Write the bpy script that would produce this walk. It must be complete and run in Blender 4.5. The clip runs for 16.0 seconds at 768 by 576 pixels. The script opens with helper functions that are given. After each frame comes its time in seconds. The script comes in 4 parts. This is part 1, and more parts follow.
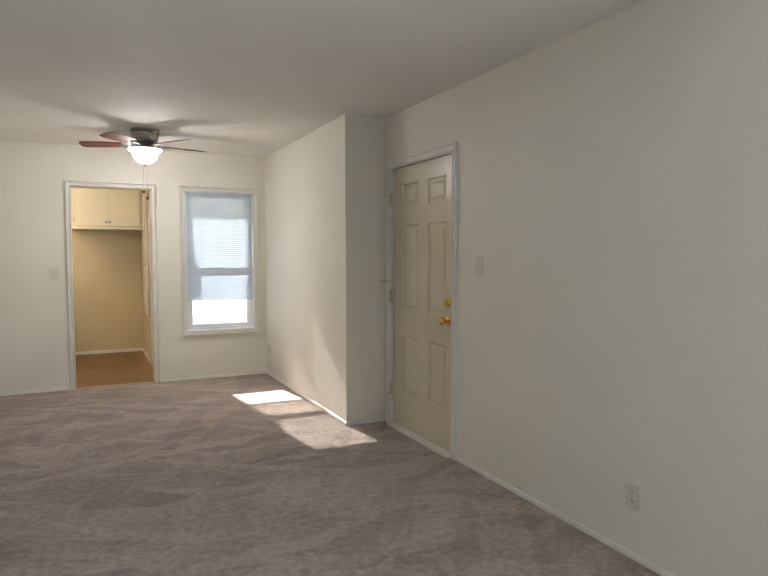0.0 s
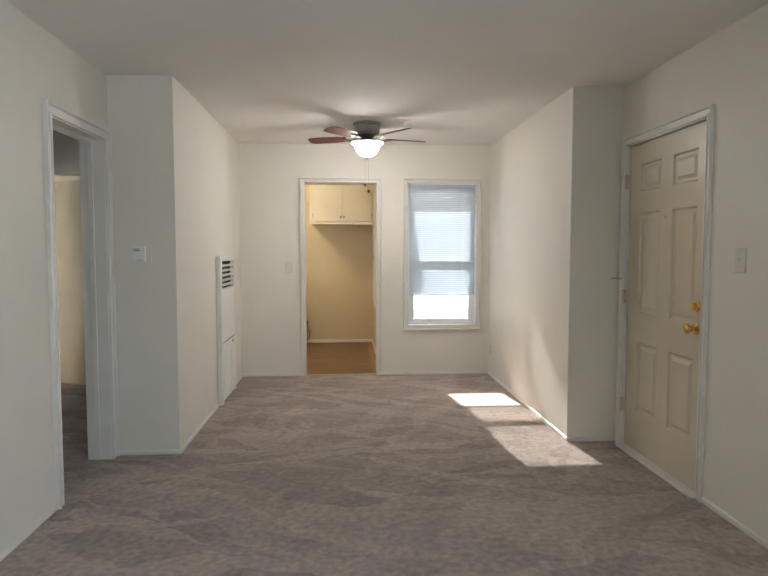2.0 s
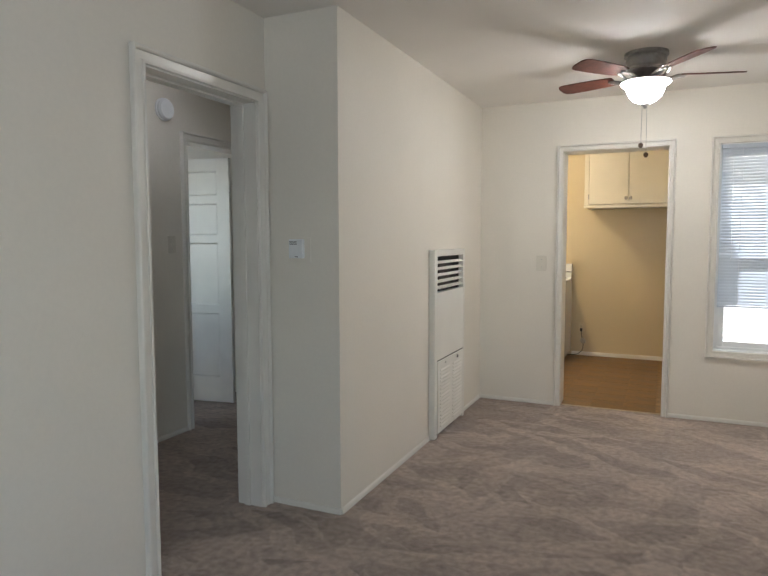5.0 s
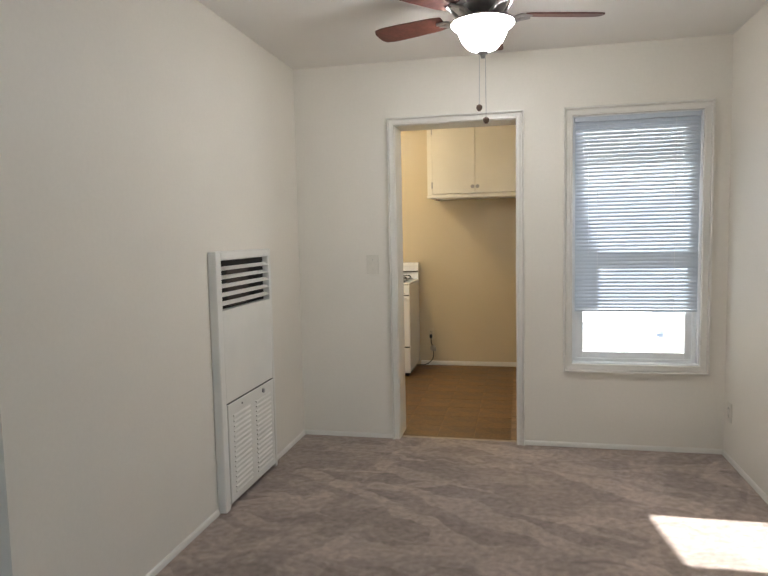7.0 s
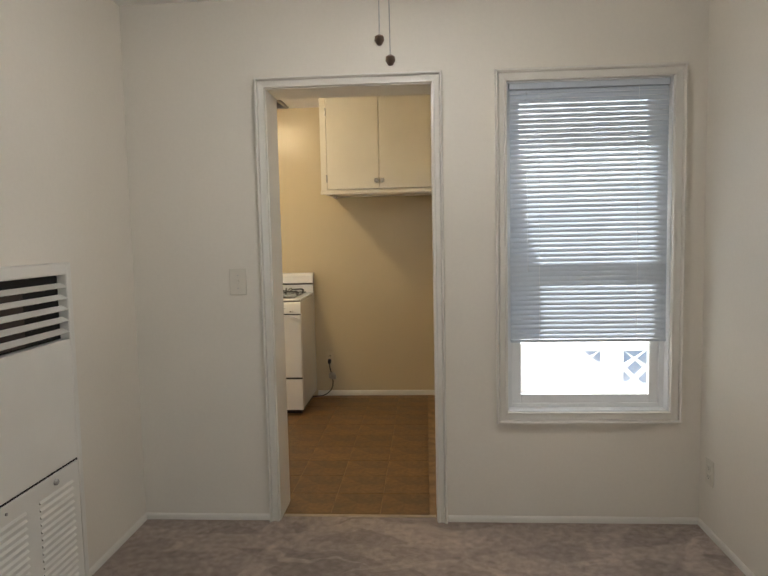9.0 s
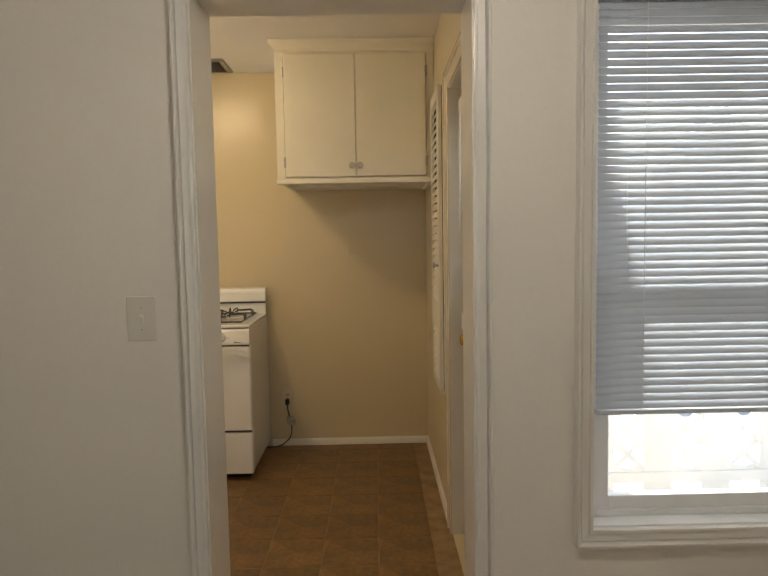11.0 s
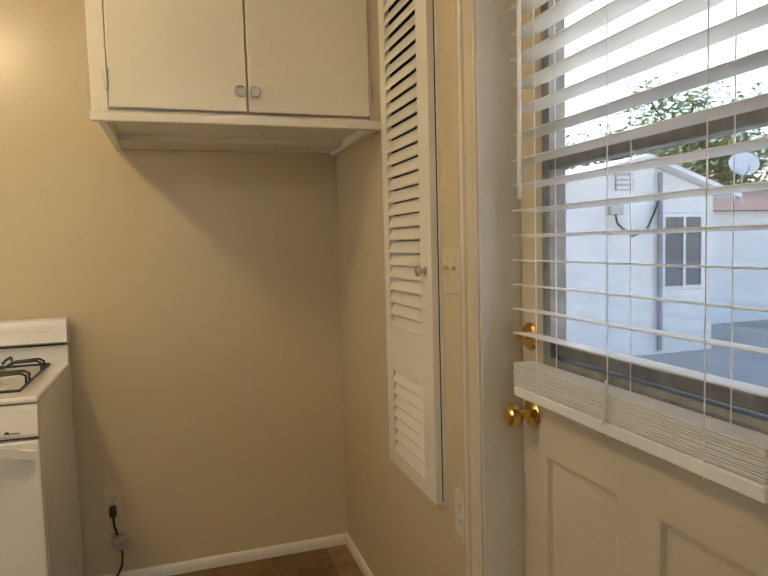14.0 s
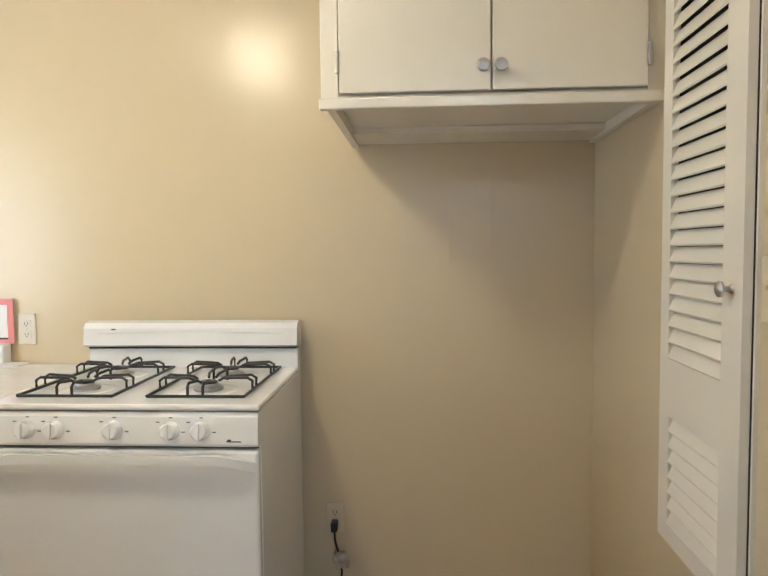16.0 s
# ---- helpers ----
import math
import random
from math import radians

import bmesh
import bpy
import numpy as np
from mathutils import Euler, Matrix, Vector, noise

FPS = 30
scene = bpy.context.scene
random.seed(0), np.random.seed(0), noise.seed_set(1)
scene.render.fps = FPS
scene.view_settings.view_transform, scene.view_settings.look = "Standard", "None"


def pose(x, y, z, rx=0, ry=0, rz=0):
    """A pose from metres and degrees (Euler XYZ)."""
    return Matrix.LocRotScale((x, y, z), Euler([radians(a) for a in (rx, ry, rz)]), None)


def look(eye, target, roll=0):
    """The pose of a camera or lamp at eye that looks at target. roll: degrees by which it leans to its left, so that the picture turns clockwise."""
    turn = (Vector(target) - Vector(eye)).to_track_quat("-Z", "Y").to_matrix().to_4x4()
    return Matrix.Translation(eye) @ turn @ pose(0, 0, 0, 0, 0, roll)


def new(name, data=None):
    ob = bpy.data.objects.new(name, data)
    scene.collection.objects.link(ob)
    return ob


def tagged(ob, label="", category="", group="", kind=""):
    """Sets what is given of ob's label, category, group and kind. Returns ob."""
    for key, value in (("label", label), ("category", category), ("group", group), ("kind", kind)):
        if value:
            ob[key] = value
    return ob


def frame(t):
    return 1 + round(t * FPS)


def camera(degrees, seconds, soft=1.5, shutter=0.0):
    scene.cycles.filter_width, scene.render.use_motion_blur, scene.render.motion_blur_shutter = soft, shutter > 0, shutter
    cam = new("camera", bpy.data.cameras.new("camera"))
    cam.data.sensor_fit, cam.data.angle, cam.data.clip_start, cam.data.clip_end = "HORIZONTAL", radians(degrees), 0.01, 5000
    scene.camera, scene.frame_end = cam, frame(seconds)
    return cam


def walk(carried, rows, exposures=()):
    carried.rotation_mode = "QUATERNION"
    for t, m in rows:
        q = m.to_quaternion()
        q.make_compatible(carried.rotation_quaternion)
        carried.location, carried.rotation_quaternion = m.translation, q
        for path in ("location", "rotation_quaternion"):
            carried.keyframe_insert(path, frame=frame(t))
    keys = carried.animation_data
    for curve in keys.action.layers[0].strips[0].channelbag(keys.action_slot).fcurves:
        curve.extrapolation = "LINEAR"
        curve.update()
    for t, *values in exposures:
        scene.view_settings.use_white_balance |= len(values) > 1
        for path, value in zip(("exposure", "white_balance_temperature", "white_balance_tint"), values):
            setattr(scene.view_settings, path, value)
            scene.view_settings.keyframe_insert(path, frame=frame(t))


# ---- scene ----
cam = camera(63.0, 16.0)
PATH = [
    (0, (0.811, -7.02, 1.377), (1.665, -5.215, 1.265), -0.1),
    (0.5, (0.837, -6.984, 1.348), (1.479, -5.093, 1.242), 0.2),
    (1, (0.887, -6.928, 1.337), (1.33, -4.981, 1.231), 0.3),
    (1.5, (0.96, -6.852, 1.35), (1.225, -4.873, 1.239), 0.1),
    (2, (1.091, -6.68, 1.349), (1.217, -4.687, 1.226), -0.0),
    (2.5, (1.249, -6.462, 1.358), (1.208, -4.466, 1.233), 0.1),
    (3, (1.333, -6.237, 1.35), (0.937, -4.281, 1.222), 0.4),
    (3.5, (1.42, -6.013, 1.362), (0.705, -4.15, 1.228), 0.6),
    (3.7, (1.44, -5.924, 1.353), (0.635, -4.098, 1.218), 0.6),
    (5.8, (1.424, -4.722, 1.372), (0.622, -2.898, 1.203), -0.7),
    (6, (1.417, -4.612, 1.37), (0.682, -2.76, 1.202), -0.8),
    (6.5, (1.446, -4.316, 1.348), (0.872, -2.408, 1.182), -1.1),
    (7, (1.451, -4.017, 1.351), (1.03, -2.069, 1.185), -1.2),
    (7.5, (1.45, -3.752, 1.348), (1.157, -1.781, 1.182), -1.3),
    (8, (1.436, -3.45, 1.357), (1.229, -1.468, 1.19), -1.4),
    (8.2, (1.431, -3.345, 1.353), (1.246, -1.36, 1.187), -1.4),
    (10.5, (1.25, -2.042, 1.396), (1.199, -0.049, 1.235), -0.9),
    (11, (1.162, -1.743, 1.374), (1.188, 0.251, 1.218), -1.0),
    (11.5, (1.052, -1.416, 1.363), (1.206, 0.573, 1.21), -1.1),
    (12, (0.953, -1.145, 1.343), (1.255, 0.826, 1.192), -1.3),
    (12.5, (0.885, -0.872, 1.34), (1.337, 1.07, 1.188), -1.4),
    (13, (0.859, -0.597, 1.336), (1.421, 1.317, 1.185), -1.5),
    (13.5, (0.858, -0.395, 1.326), (1.479, 1.5, 1.182), -1.6),
    (14, (0.847, -0.214, 1.315), (1.465, 1.683, 1.173), -1.5),
    (14.5, (0.828, -0.078, 1.319), (1.376, 1.84, 1.176), -1.5),
    (15, (0.837, 0.006, 1.307), (1.227, 1.964, 1.175), -1.2),
    (15.5, (0.875, 0.082, 1.311), (1.017, 2.073, 1.188), -0.8),
    (16, (0.891, 0.124, 1.319), (0.767, 2.116, 1.2), -0.6),
]
EXPOSURES = [(0, 2.45, 6250, 9), (3.5, 2.4, 6200, 9), (6.0, 2.3, 6100, 9), (8.0, 2.05, 6050, 9), (10.5, 1.6, 6950, 10), (12.5, 1.65, 6800, 10), (13.5, 1.85, 6350, 9), (14.5, 1.85, 6900, 9), (15.5, 2.05, 6000, 8), (16.0, 2.35, 5150, 8)]
walk(cam, [(t, look(eye, target, roll)) for t, eye, target, roll in PATH], EXPOSURES)

# ---- world, sun and window light ----
SUN = Vector((-0.125, 1.0, 0.60)).normalized()
world = bpy.data.worlds.new("world")
scene.world = world
world.use_nodes = True
wn = world.node_tree.nodes
sky = wn.new("ShaderNodeTexSky")
sky.sky_type = "NISHITA"
sky.sun_disc = False
sky.sun_elevation = math.asin(SUN.z)
sky.sun_rotation = math.atan2(SUN.x, SUN.y)
wn["Background"].inputs[1].default_value = 0.15
world.node_tree.links.new(sky.outputs[0], wn["Background"].inputs[0])


def lamp(name, kind, energy, colour, m, **more):
    data = bpy.data.lights.new(name, kind)
    data.energy, data.color = energy, colour
    if "angle" in more:
        data.angle = radians(more["angle"])
    if "size" in more:
        data.shape = "RECTANGLE"
        data.size, data.size_y = more["size"]
    ob = new(name, data)
    ob.matrix_world = m
    return ob


lamp("sun", "SUN", 5.0, (1.0, 0.95, 0.87), look(SUN * 30, (0, 0, 0)), angle=0.6)
lamp("rear_window_daylight", "AREA", 8.5, (0.76, 0.88, 1.0), look((3.06, -7.25, 1.45), (0, -7.0, 1.45)), size=(1.6, 1.1))
lamp("kitchen_window_daylight", "AREA", 0.3, (0.95, 0.97, 1.0), look((-1.27, 1.6, 1.5), (0.5, 1.6, 1.35)), size=(0.9, 0.9))
# fill lamp added to brighten the open bedroom door
lamp("bedroom_fill_light", "AREA", 0.6, (0.86, 0.93, 1.0), look((-2.9, -3.22, 1.5), (-2.6, -1, 1.2)), size=(1.2, 1.0))
lamp("bathroom_window_daylight", "AREA", 2, (0.92, 0.95, 1.0), look((-2.3, 0.98, 1.5), (-2.2, -1, 1.0)), size=(0.8, 1.0))


# ---- materials ----
def material(name, colour, rough=0.5, metal=0.0, vary=0.06, scale=3.0, grain=0.0, grain_scale=200.0, bump=0.0, bump_scale=150.0,
             spec=0.5, tone=None, emit=0.0, emit_colour=(1, 1, 1), coat=0.0, per_piece=0.0, rough_vary=0.0):
    mat = bpy.data.materials.new(name)
    mat.use_nodes = True
    n, l = mat.node_tree.nodes, mat.node_tree.links
    b = n["Principled BSDF"]
    b.inputs["Roughness"].default_value = rough
    b.inputs["Metallic"].default_value = metal
    b.inputs["Specular IOR Level"].default_value = spec
    b.inputs["Coat Weight"].default_value = coat
    co = n.new("ShaderNodeTexCoord")
    big = n.new("ShaderNodeTexNoise")
    big.inputs["Scale"].default_value, big.inputs["Detail"].default_value = scale, 5
    l.new(co.outputs["Object"], big.inputs["Vector"])
    ramp = n.new("ShaderNodeMix")
    ramp.data_type = "RGBA"
    dark = tone or tuple(c * (1 - 2 * vary) for c in colour)
    ramp.inputs[6].default_value = (*dark, 1)
    ramp.inputs[7].default_value = (*[min(1, c * (1 + vary)) for c in colour], 1)
    mr = n.new("ShaderNodeMapRange")
    mr.inputs[1].default_value, mr.inputs[2].default_value = 0.3, 0.7
    l.new(big.outputs["Fac"], mr.inputs[0])
    l.new(mr.outputs[0], ramp.inputs[0])
    out = ramp.outputs[2]
    fine = n.new("ShaderNodeTexNoise")
    fine.inputs["Scale"].default_value, fine.inputs["Detail"].default_value = grain_scale, 3
    l.new(co.outputs["Object"], fine.inputs["Vector"])
    if grain:
        g = n.new("ShaderNodeMapRange")
        g.inputs[1].default_value, g.inputs[2].default_value = 0.3, 0.7
        g.inputs[3].default_value, g.inputs[4].default_value = 1 - grain, 1 + grain
        l.new(fine.outputs["Fac"], g.inputs[0])
        mul = n.new("ShaderNodeVectorMath")
        mul.operation = "MULTIPLY"
        l.new(out, mul.inputs[0])
        l.new(g.outputs[0], mul.inputs[1])
        out = mul.outputs[0]
    if per_piece:
        info = n.new("ShaderNodeObjectInfo")
        g = n.new("ShaderNodeMapRange")
        g.inputs[3].default_value, g.inputs[4].default_value = 1 - per_piece, 1 + per_piece
        l.new(info.outputs["Random"], g.inputs[0])
        mul = n.new("ShaderNodeVectorMath")
        mul.operation = "MULTIPLY"
        l.new(out, mul.inputs[0])
        l.new(g.outputs[0], mul.inputs[1])
        out = mul.outputs[0]
    l.new(out, b.inputs["Base Color"])
    if rough_vary:
        g = n.new("ShaderNodeMapRange")
        g.inputs[1].default_value, g.inputs[2].default_value = 0.3, 0.7
        g.inputs[3].default_value, g.inputs[4].default_value = rough - rough_vary, rough + rough_vary
        l.new(big.outputs["Fac"], g.inputs[0])
        l.new(g.outputs[0], b.inputs["Roughness"])
    if bump:
        bn = n.new("ShaderNodeTexNoise")
        bn.inputs["Scale"].default_value, bn.inputs["Detail"].default_value = bump_scale, 4
        l.new(co.outputs["Object"], bn.inputs["Vector"])
        bp = n.new("ShaderNodeBump")
        bp.inputs["Strength"].default_value, bp.inputs["Distance"].default_value = bump, 0.004
        l.new(bn.outputs["Fac"], bp.inputs["Height"])
        l.new(bp.outputs[0], b.inputs["Normal"])
    if emit:
        b.inputs["Emission Color"].default_value = (*emit_colour, 1)
        b.inputs["Emission Strength"].default_value = emit
    return mat


def carpet_material():
    """Cut-pile carpet with vacuum strokes: long patches where the pile leans one way or the other."""
    mat = bpy.data.materials.new("carpet")
    mat.use_nodes = True
    n, l = mat.node_tree.nodes, mat.node_tree.links
    b = n["Principled BSDF"]
    b.inputs["Roughness"].default_value = 0.95
    b.inputs["Specular IOR Level"].default_value = 0.1
    b.inputs["Sheen Weight"].default_value = 0.25
    b.inputs["Sheen Roughness"].default_value = 0.5
    co = n.new("ShaderNodeTexCoord")
    warp = n.new("ShaderNodeTexNoise")
    warp.inputs["Scale"].default_value, warp.inputs["Detail"].default_value = 1.6, 6
    l.new(co.outputs["Object"], warp.inputs["Vector"])
    add = n.new("ShaderNodeVectorMath")
    add.operation = "MULTIPLY_ADD"
    add.inputs[1].default_value = (0.55, 0.55, 0)
    l.new(warp.outputs["Color"], add.inputs[0])
    l.new(co.outputs["Object"], add.inputs[2])
    strokes = []
    for angle, sx, sy in ((12, 0.6, 4.6), (-30, 0.55, 5.4), (64, 0.6, 4.2)):
        mp = n.new("ShaderNodeMapping")
        mp.inputs["Rotation"].default_value = (0, 0, radians(angle))
        mp.vector_type = "TEXTURE"
        mp.inputs["Scale"].default_value = (1 / sx, 1 / sy, 1)
        l.new(add.outputs[0], mp.inputs["Vector"])
        v = n.new("ShaderNodeTexVoronoi")
        v.inputs["Scale"].default_value = 1.7
        l.new(mp.outputs[0], v.inputs["Vector"])
        s = n.new("ShaderNodeSeparateColor")
        l.new(v.outputs["Color"], s.inputs[0])
        strokes.append(s.outputs[0])
    a1 = n.new("ShaderNodeMath")
    a1.operation = "MAXIMUM"
    l.new(strokes[0], a1.inputs[0])
    l.new(strokes[1], a1.inputs[1])
    a2 = n.new("ShaderNodeMath")
    a2.operation = "MULTIPLY_ADD"
    a2.inputs[1].default_value = 1.0
    l.new(a1.outputs[0], a2.inputs[0])
    third = n.new("ShaderNodeMath")
    third.operation = "MULTIPLY"
    third.inputs[1].default_value = 0.45
    l.new(strokes[2], third.inputs[0])
    l.new(third.outputs[0], a2.inputs[2])
    mott = n.new("ShaderNodeTexNoise")
    mott.inputs["Scale"].default_value, mott.inputs["Detail"].default_value = 28, 6
    l.new(co.outputs["Object"], mott.inputs["Vector"])
    fib = n.new("ShaderNodeTexNoise")
    fib.inputs["Scale"].default_value, fib.inputs["Detail"].default_value = 260, 3
    l.new(co.outputs["Object"], fib.inputs["Vector"])
    g1 = n.new("ShaderNodeMapRange")
    g1.inputs[1].default_value, g1.inputs[2].default_value = 0.35, 1.4
    g1.inputs[3].default_value, g1.inputs[4].default_value = 0.72, 1.20
    l.new(a2.outputs[0], g1.inputs[0])
    g2 = n.new("ShaderNodeMapRange")
    g2.inputs[1].default_value, g2.inputs[2].default_value = 0.3, 0.7
    g2.inputs[3].default_value, g2.inputs[4].default_value = 0.76, 1.24
    l.new(mott.outputs["Fac"], g2.inputs[0])
    g3 = n.new("ShaderNodeMapRange")
    g3.inputs[1].default_value, g3.inputs[2].default_value = 0.3, 0.7
    g3.inputs[3].default_value, g3.inputs[4].default_value = 0.7, 1.3
    l.new(fib.outputs["Fac"], g3.inputs[0])
    m1 = n.new("ShaderNodeMath")
    m1.operation = "MULTIPLY"
    l.new(g1.outputs[0], m1.inputs[0])
    l.new(g2.outputs[0], m1.inputs[1])
    m2 = n.new("ShaderNodeMath")
    m2.operation = "MULTIPLY"
    l.new(m1.outputs[0], m2.inputs[0])
    l.new(g3.outputs[0], m2.inputs[1])
    c = n.new("ShaderNodeVectorMath")
    c.operation = "SCALE"
    c.inputs[0].default_value = CARPET
    l.new(m2.outputs[0], c.inputs["Scale"])
    l.new(c.outputs[0], b.inputs["Base Color"])
    bp = n.new("ShaderNodeBump")
    bp.inputs["Strength"].default_value, bp.inputs["Distance"].default_value = 0.7, 0.006
    l.new(m2.outputs[0], bp.inputs["Height"])
    l.new(bp.outputs[0], b.inputs["Normal"])
    return mat


def glass_material(name, tint=(1, 1, 1), gloss=0.06):
    """A thin clear pane: it lets light straight through and mirrors a little."""
    mat = bpy.data.materials.new(name)
    mat.use_nodes = True
    n, l = mat.node_tree.nodes, mat.node_tree.links
    n.remove(n["Principled BSDF"])
    tr = n.new("ShaderNodeBsdfTransparent")
    tr.inputs[0].default_value = (*tint, 1)
    gl = n.new("ShaderNodeBsdfGlossy")
    gl.inputs["Roughness"].default_value = 0.02
    mx = n.new("ShaderNodeMixShader")
    mx.inputs[0].default_value = gloss
    l.new(tr.outputs[0], mx.inputs[1])
    l.new(gl.outputs[0], mx.inputs[2])
    l.new(mx.outputs[0], n["Material Output"].inputs[0])
    return mat


CARPET = (0.40, 0.32, 0.272)
PAINT = material("wall_paint", (0.79, 0.745, 0.66), 0.5, vary=0.015, scale=1.6, grain=0.012, grain_scale=60, bump=0.10, bump_scale=240)
KPAINT = material("kitchen_gloss_paint", (0.62, 0.522, 0.345), 0.29, vary=0.008, scale=1.0, bump=0.05, bump_scale=90)
CEIL = material("ceiling_paint", (0.86, 0.83, 0.78), 0.75, vary=0.02, scale=1.2, bump=0.16, bump_scale=160)
TRIM = material("trim_paint", (0.77, 0.74, 0.675), 0.28, vary=0.025, scale=6, bump=0.08, bump_scale=60)
DOORP = material("door_paint", (0.65, 0.575, 0.44), 0.26, vary=0.03, scale=3, bump=0.10, bump_scale=90)
HEATP = material("heater_enamel", (0.80, 0.78, 0.72), 0.35, vary=0.02, scale=5, bump=0.03, bump_scale=200)
VINYL = material("white_vinyl", (0.82, 0.83, 0.83), 0.35, vary=0.02, scale=8)
# white slats coloured grey-blue: their backlit shade is put into the colour
BLIND = material("shaded_blind_slat", (0.55, 0.60, 0.66), 0.35, vary=0.02, scale=10)
PLATE = material("switch_plastic", (0.70, 0.66, 0.57), 0.3, vary=0.02, scale=20)
IVORY = material("ivory_plastic", (0.66, 0.57, 0.40), 0.35, vary=0.03, scale=20)
ENAMEL = material("stove_enamel", (0.84, 0.84, 0.83), 0.14, vary=0.015, scale=4, coat=0.4)
CABP = material("cabinet_paint", (0.80, 0.76, 0.66), 0.30, vary=0.02, scale=4, bump=0.06, bump_scale=80)
BLACK = material("black_iron", (0.015, 0.015, 0.016), 0.45, vary=0.1, scale=30, bump=0.2, bump_scale=200)
# near-black that paints shade into slots, seams and recesses
DARK = material("recess_shade", (0.02, 0.018, 0.016), 0.8)
RUBBER = material("black_rubber", (0.02, 0.02, 0.02), 0.5)
ALU = material("weathered_aluminium", (0.25, 0.25, 0.255), 0.5, 0.35, vary=0.15, scale=25)
NICKEL = material("brushed_nickel", (0.50, 0.485, 0.47), 0.36, 1.0, vary=0.06, scale=40)
FANMETAL = material("satin_fan_metal", (0.34, 0.33, 0.32), 0.36, 0.9, vary=0.08, scale=40)
BRASS = material("polished_brass", (0.80, 0.52, 0.16), 0.18, 1.0, vary=0.05, scale=60)
STEEL = material("aluminium_frame", (0.42, 0.42, 0.42), 0.4, 0.9, vary=0.08, scale=20)
WOOD = material("cherry_blade", (0.14, 0.045, 0.03), 0.5, vary=0.2, scale=9, grain=0.2, grain_scale=60)
TILE = material("brown_vinyl_tile", (0.21, 0.118, 0.046), 0.42, vary=0.2, scale=7, grain=0.22, grain_scale=38, bump=0.10, bump_scale=60, per_piece=0.12, rough_vary=0.06, tone=(0.11, 0.058, 0.021))
GROUT = material("vinyl_joint", (0.30, 0.19, 0.095), 0.6, vary=0.2, scale=12)
BOWL = material("lit_frosted_glass", (0.9, 0.9, 0.9), 0.4, emit=14.0, emit_colour=(1.0, 0.95, 0.90))
KBOWL = material("lit_kitchen_glass", (0.9, 0.85, 0.75), 0.4, emit=25.0, emit_colour=(1.0, 0.77, 0.46))
HBOWL = material("lit_hall_glass", (0.9, 0.9, 0.9), 0.4, emit=2.4, emit_colour=(0.97, 0.96, 1.0))
CARPETM = carpet_material()
FROST = material("frosted_glass", (0.8, 0.8, 0.82), 0.6)
FROST.node_tree.nodes["Principled BSDF"].inputs["Transmission Weight"].default_value = 0.8
GLASS = glass_material("clear_pane")
SCREEN = glass_material("insect_screen", (0.78, 0.78, 0.80), 0.01)
STUCCO = material("white_stucco", (0.87, 0.87, 0.86), 0.9, vary=0.05, scale=3, bump=0.5, bump_scale=60)
CONCRETE = material("pale_concrete", (0.50, 0.49, 0.46), 0.9, vary=0.08, scale=2, grain=0.1, grain_scale=90, bump=0.3, bump_scale=50)
FENCE = material("white_fence_paint", (0.82, 0.82, 0.82), 0.5, vary=0.04, scale=5)
ROOF = material("roof_shingle", (0.20, 0.14, 0.13), 0.9, vary=0.2, scale=8, bump=0.5, bump_scale=30)
WINDARK = material("house_window_glass", (0.12, 0.15, 0.19), 0.1, vary=0.2, scale=2)
BARK = material("bark", (0.10, 0.07, 0.05), 0.9, vary=0.2, scale=10, bump=0.6, bump_scale=30)
LEAF = material("leaf", (0.13, 0.19, 0.055), 0.6, vary=0.3, scale=1.2)
PORCELAIN = material("porcelain", (0.80, 0.79, 0.76), 0.12, vary=0.02, scale=3)
DARKWOOD = material("dark_cabinet", (0.045, 0.03, 0.025), 0.4, vary=0.2, scale=8)
PAPER = material("white_paper", (0.80, 0.80, 0.78), 0.7, vary=0.02, scale=6)
PINK = material("pink_card", (0.75, 0.28, 0.28), 0.6, vary=0.04, scale=6)
INK = material("dark_ink", (0.05, 0.05, 0.05), 0.5)
COUNTER = material("pale_countertop", (0.74, 0.72, 0.68), 0.3, vary=0.05, scale=14)
METALTHR = material("threshold_metal", (0.55, 0.47, 0.36), 0.4, 0.8, vary=0.1, scale=20)


# ---- mesh helpers ----
def part(name, bm, mat, parent=None, label="", smooth=False):
    """Links a bmesh as one mesh object, under a thing or a part."""
    me = bpy.data.meshes.new(name)
    bmesh.ops.recalc_face_normals(bm, faces=bm.faces)
    bm.to_mesh(me)
    bm.free()
    me.materials.append(mat)
    if smooth:
        me.shade_smooth()
        me.set_sharp_from_angle(angle=radians(38))
    ob = new(name, me)
    if parent:
        ob.parent = parent
    return tagged(ob, label)


def thing(name, label, category, group="", kind="", at=(0, 0, 0)):
    ob = new(name)
    ob.location = at
    return tagged(ob, label, category, group, kind)


def structure(name, bm, mat, label="", category="", smooth=False):
    return tagged(part(name, bm, mat, smooth=smooth), label, category, kind="structure")


def box(bm, x0, x1, y0, y1, z0, z1, bevel=0.0, seg=2):
    m = Matrix.Translation(((x0 + x1) / 2, (y0 + y1) / 2, (z0 + z1) / 2)) @ Matrix.Diagonal((abs(x1 - x0), abs(y1 - y0), abs(z1 - z0), 1))
    vs = bmesh.ops.create_cube(bm, size=1, matrix=m)["verts"]
    if bevel:
        es = list({e for v in vs for e in v.link_edges})
        bmesh.ops.bevel(bm, geom=es, offset=bevel, segments=seg, affect="EDGES", profile=0.5)
    return bm


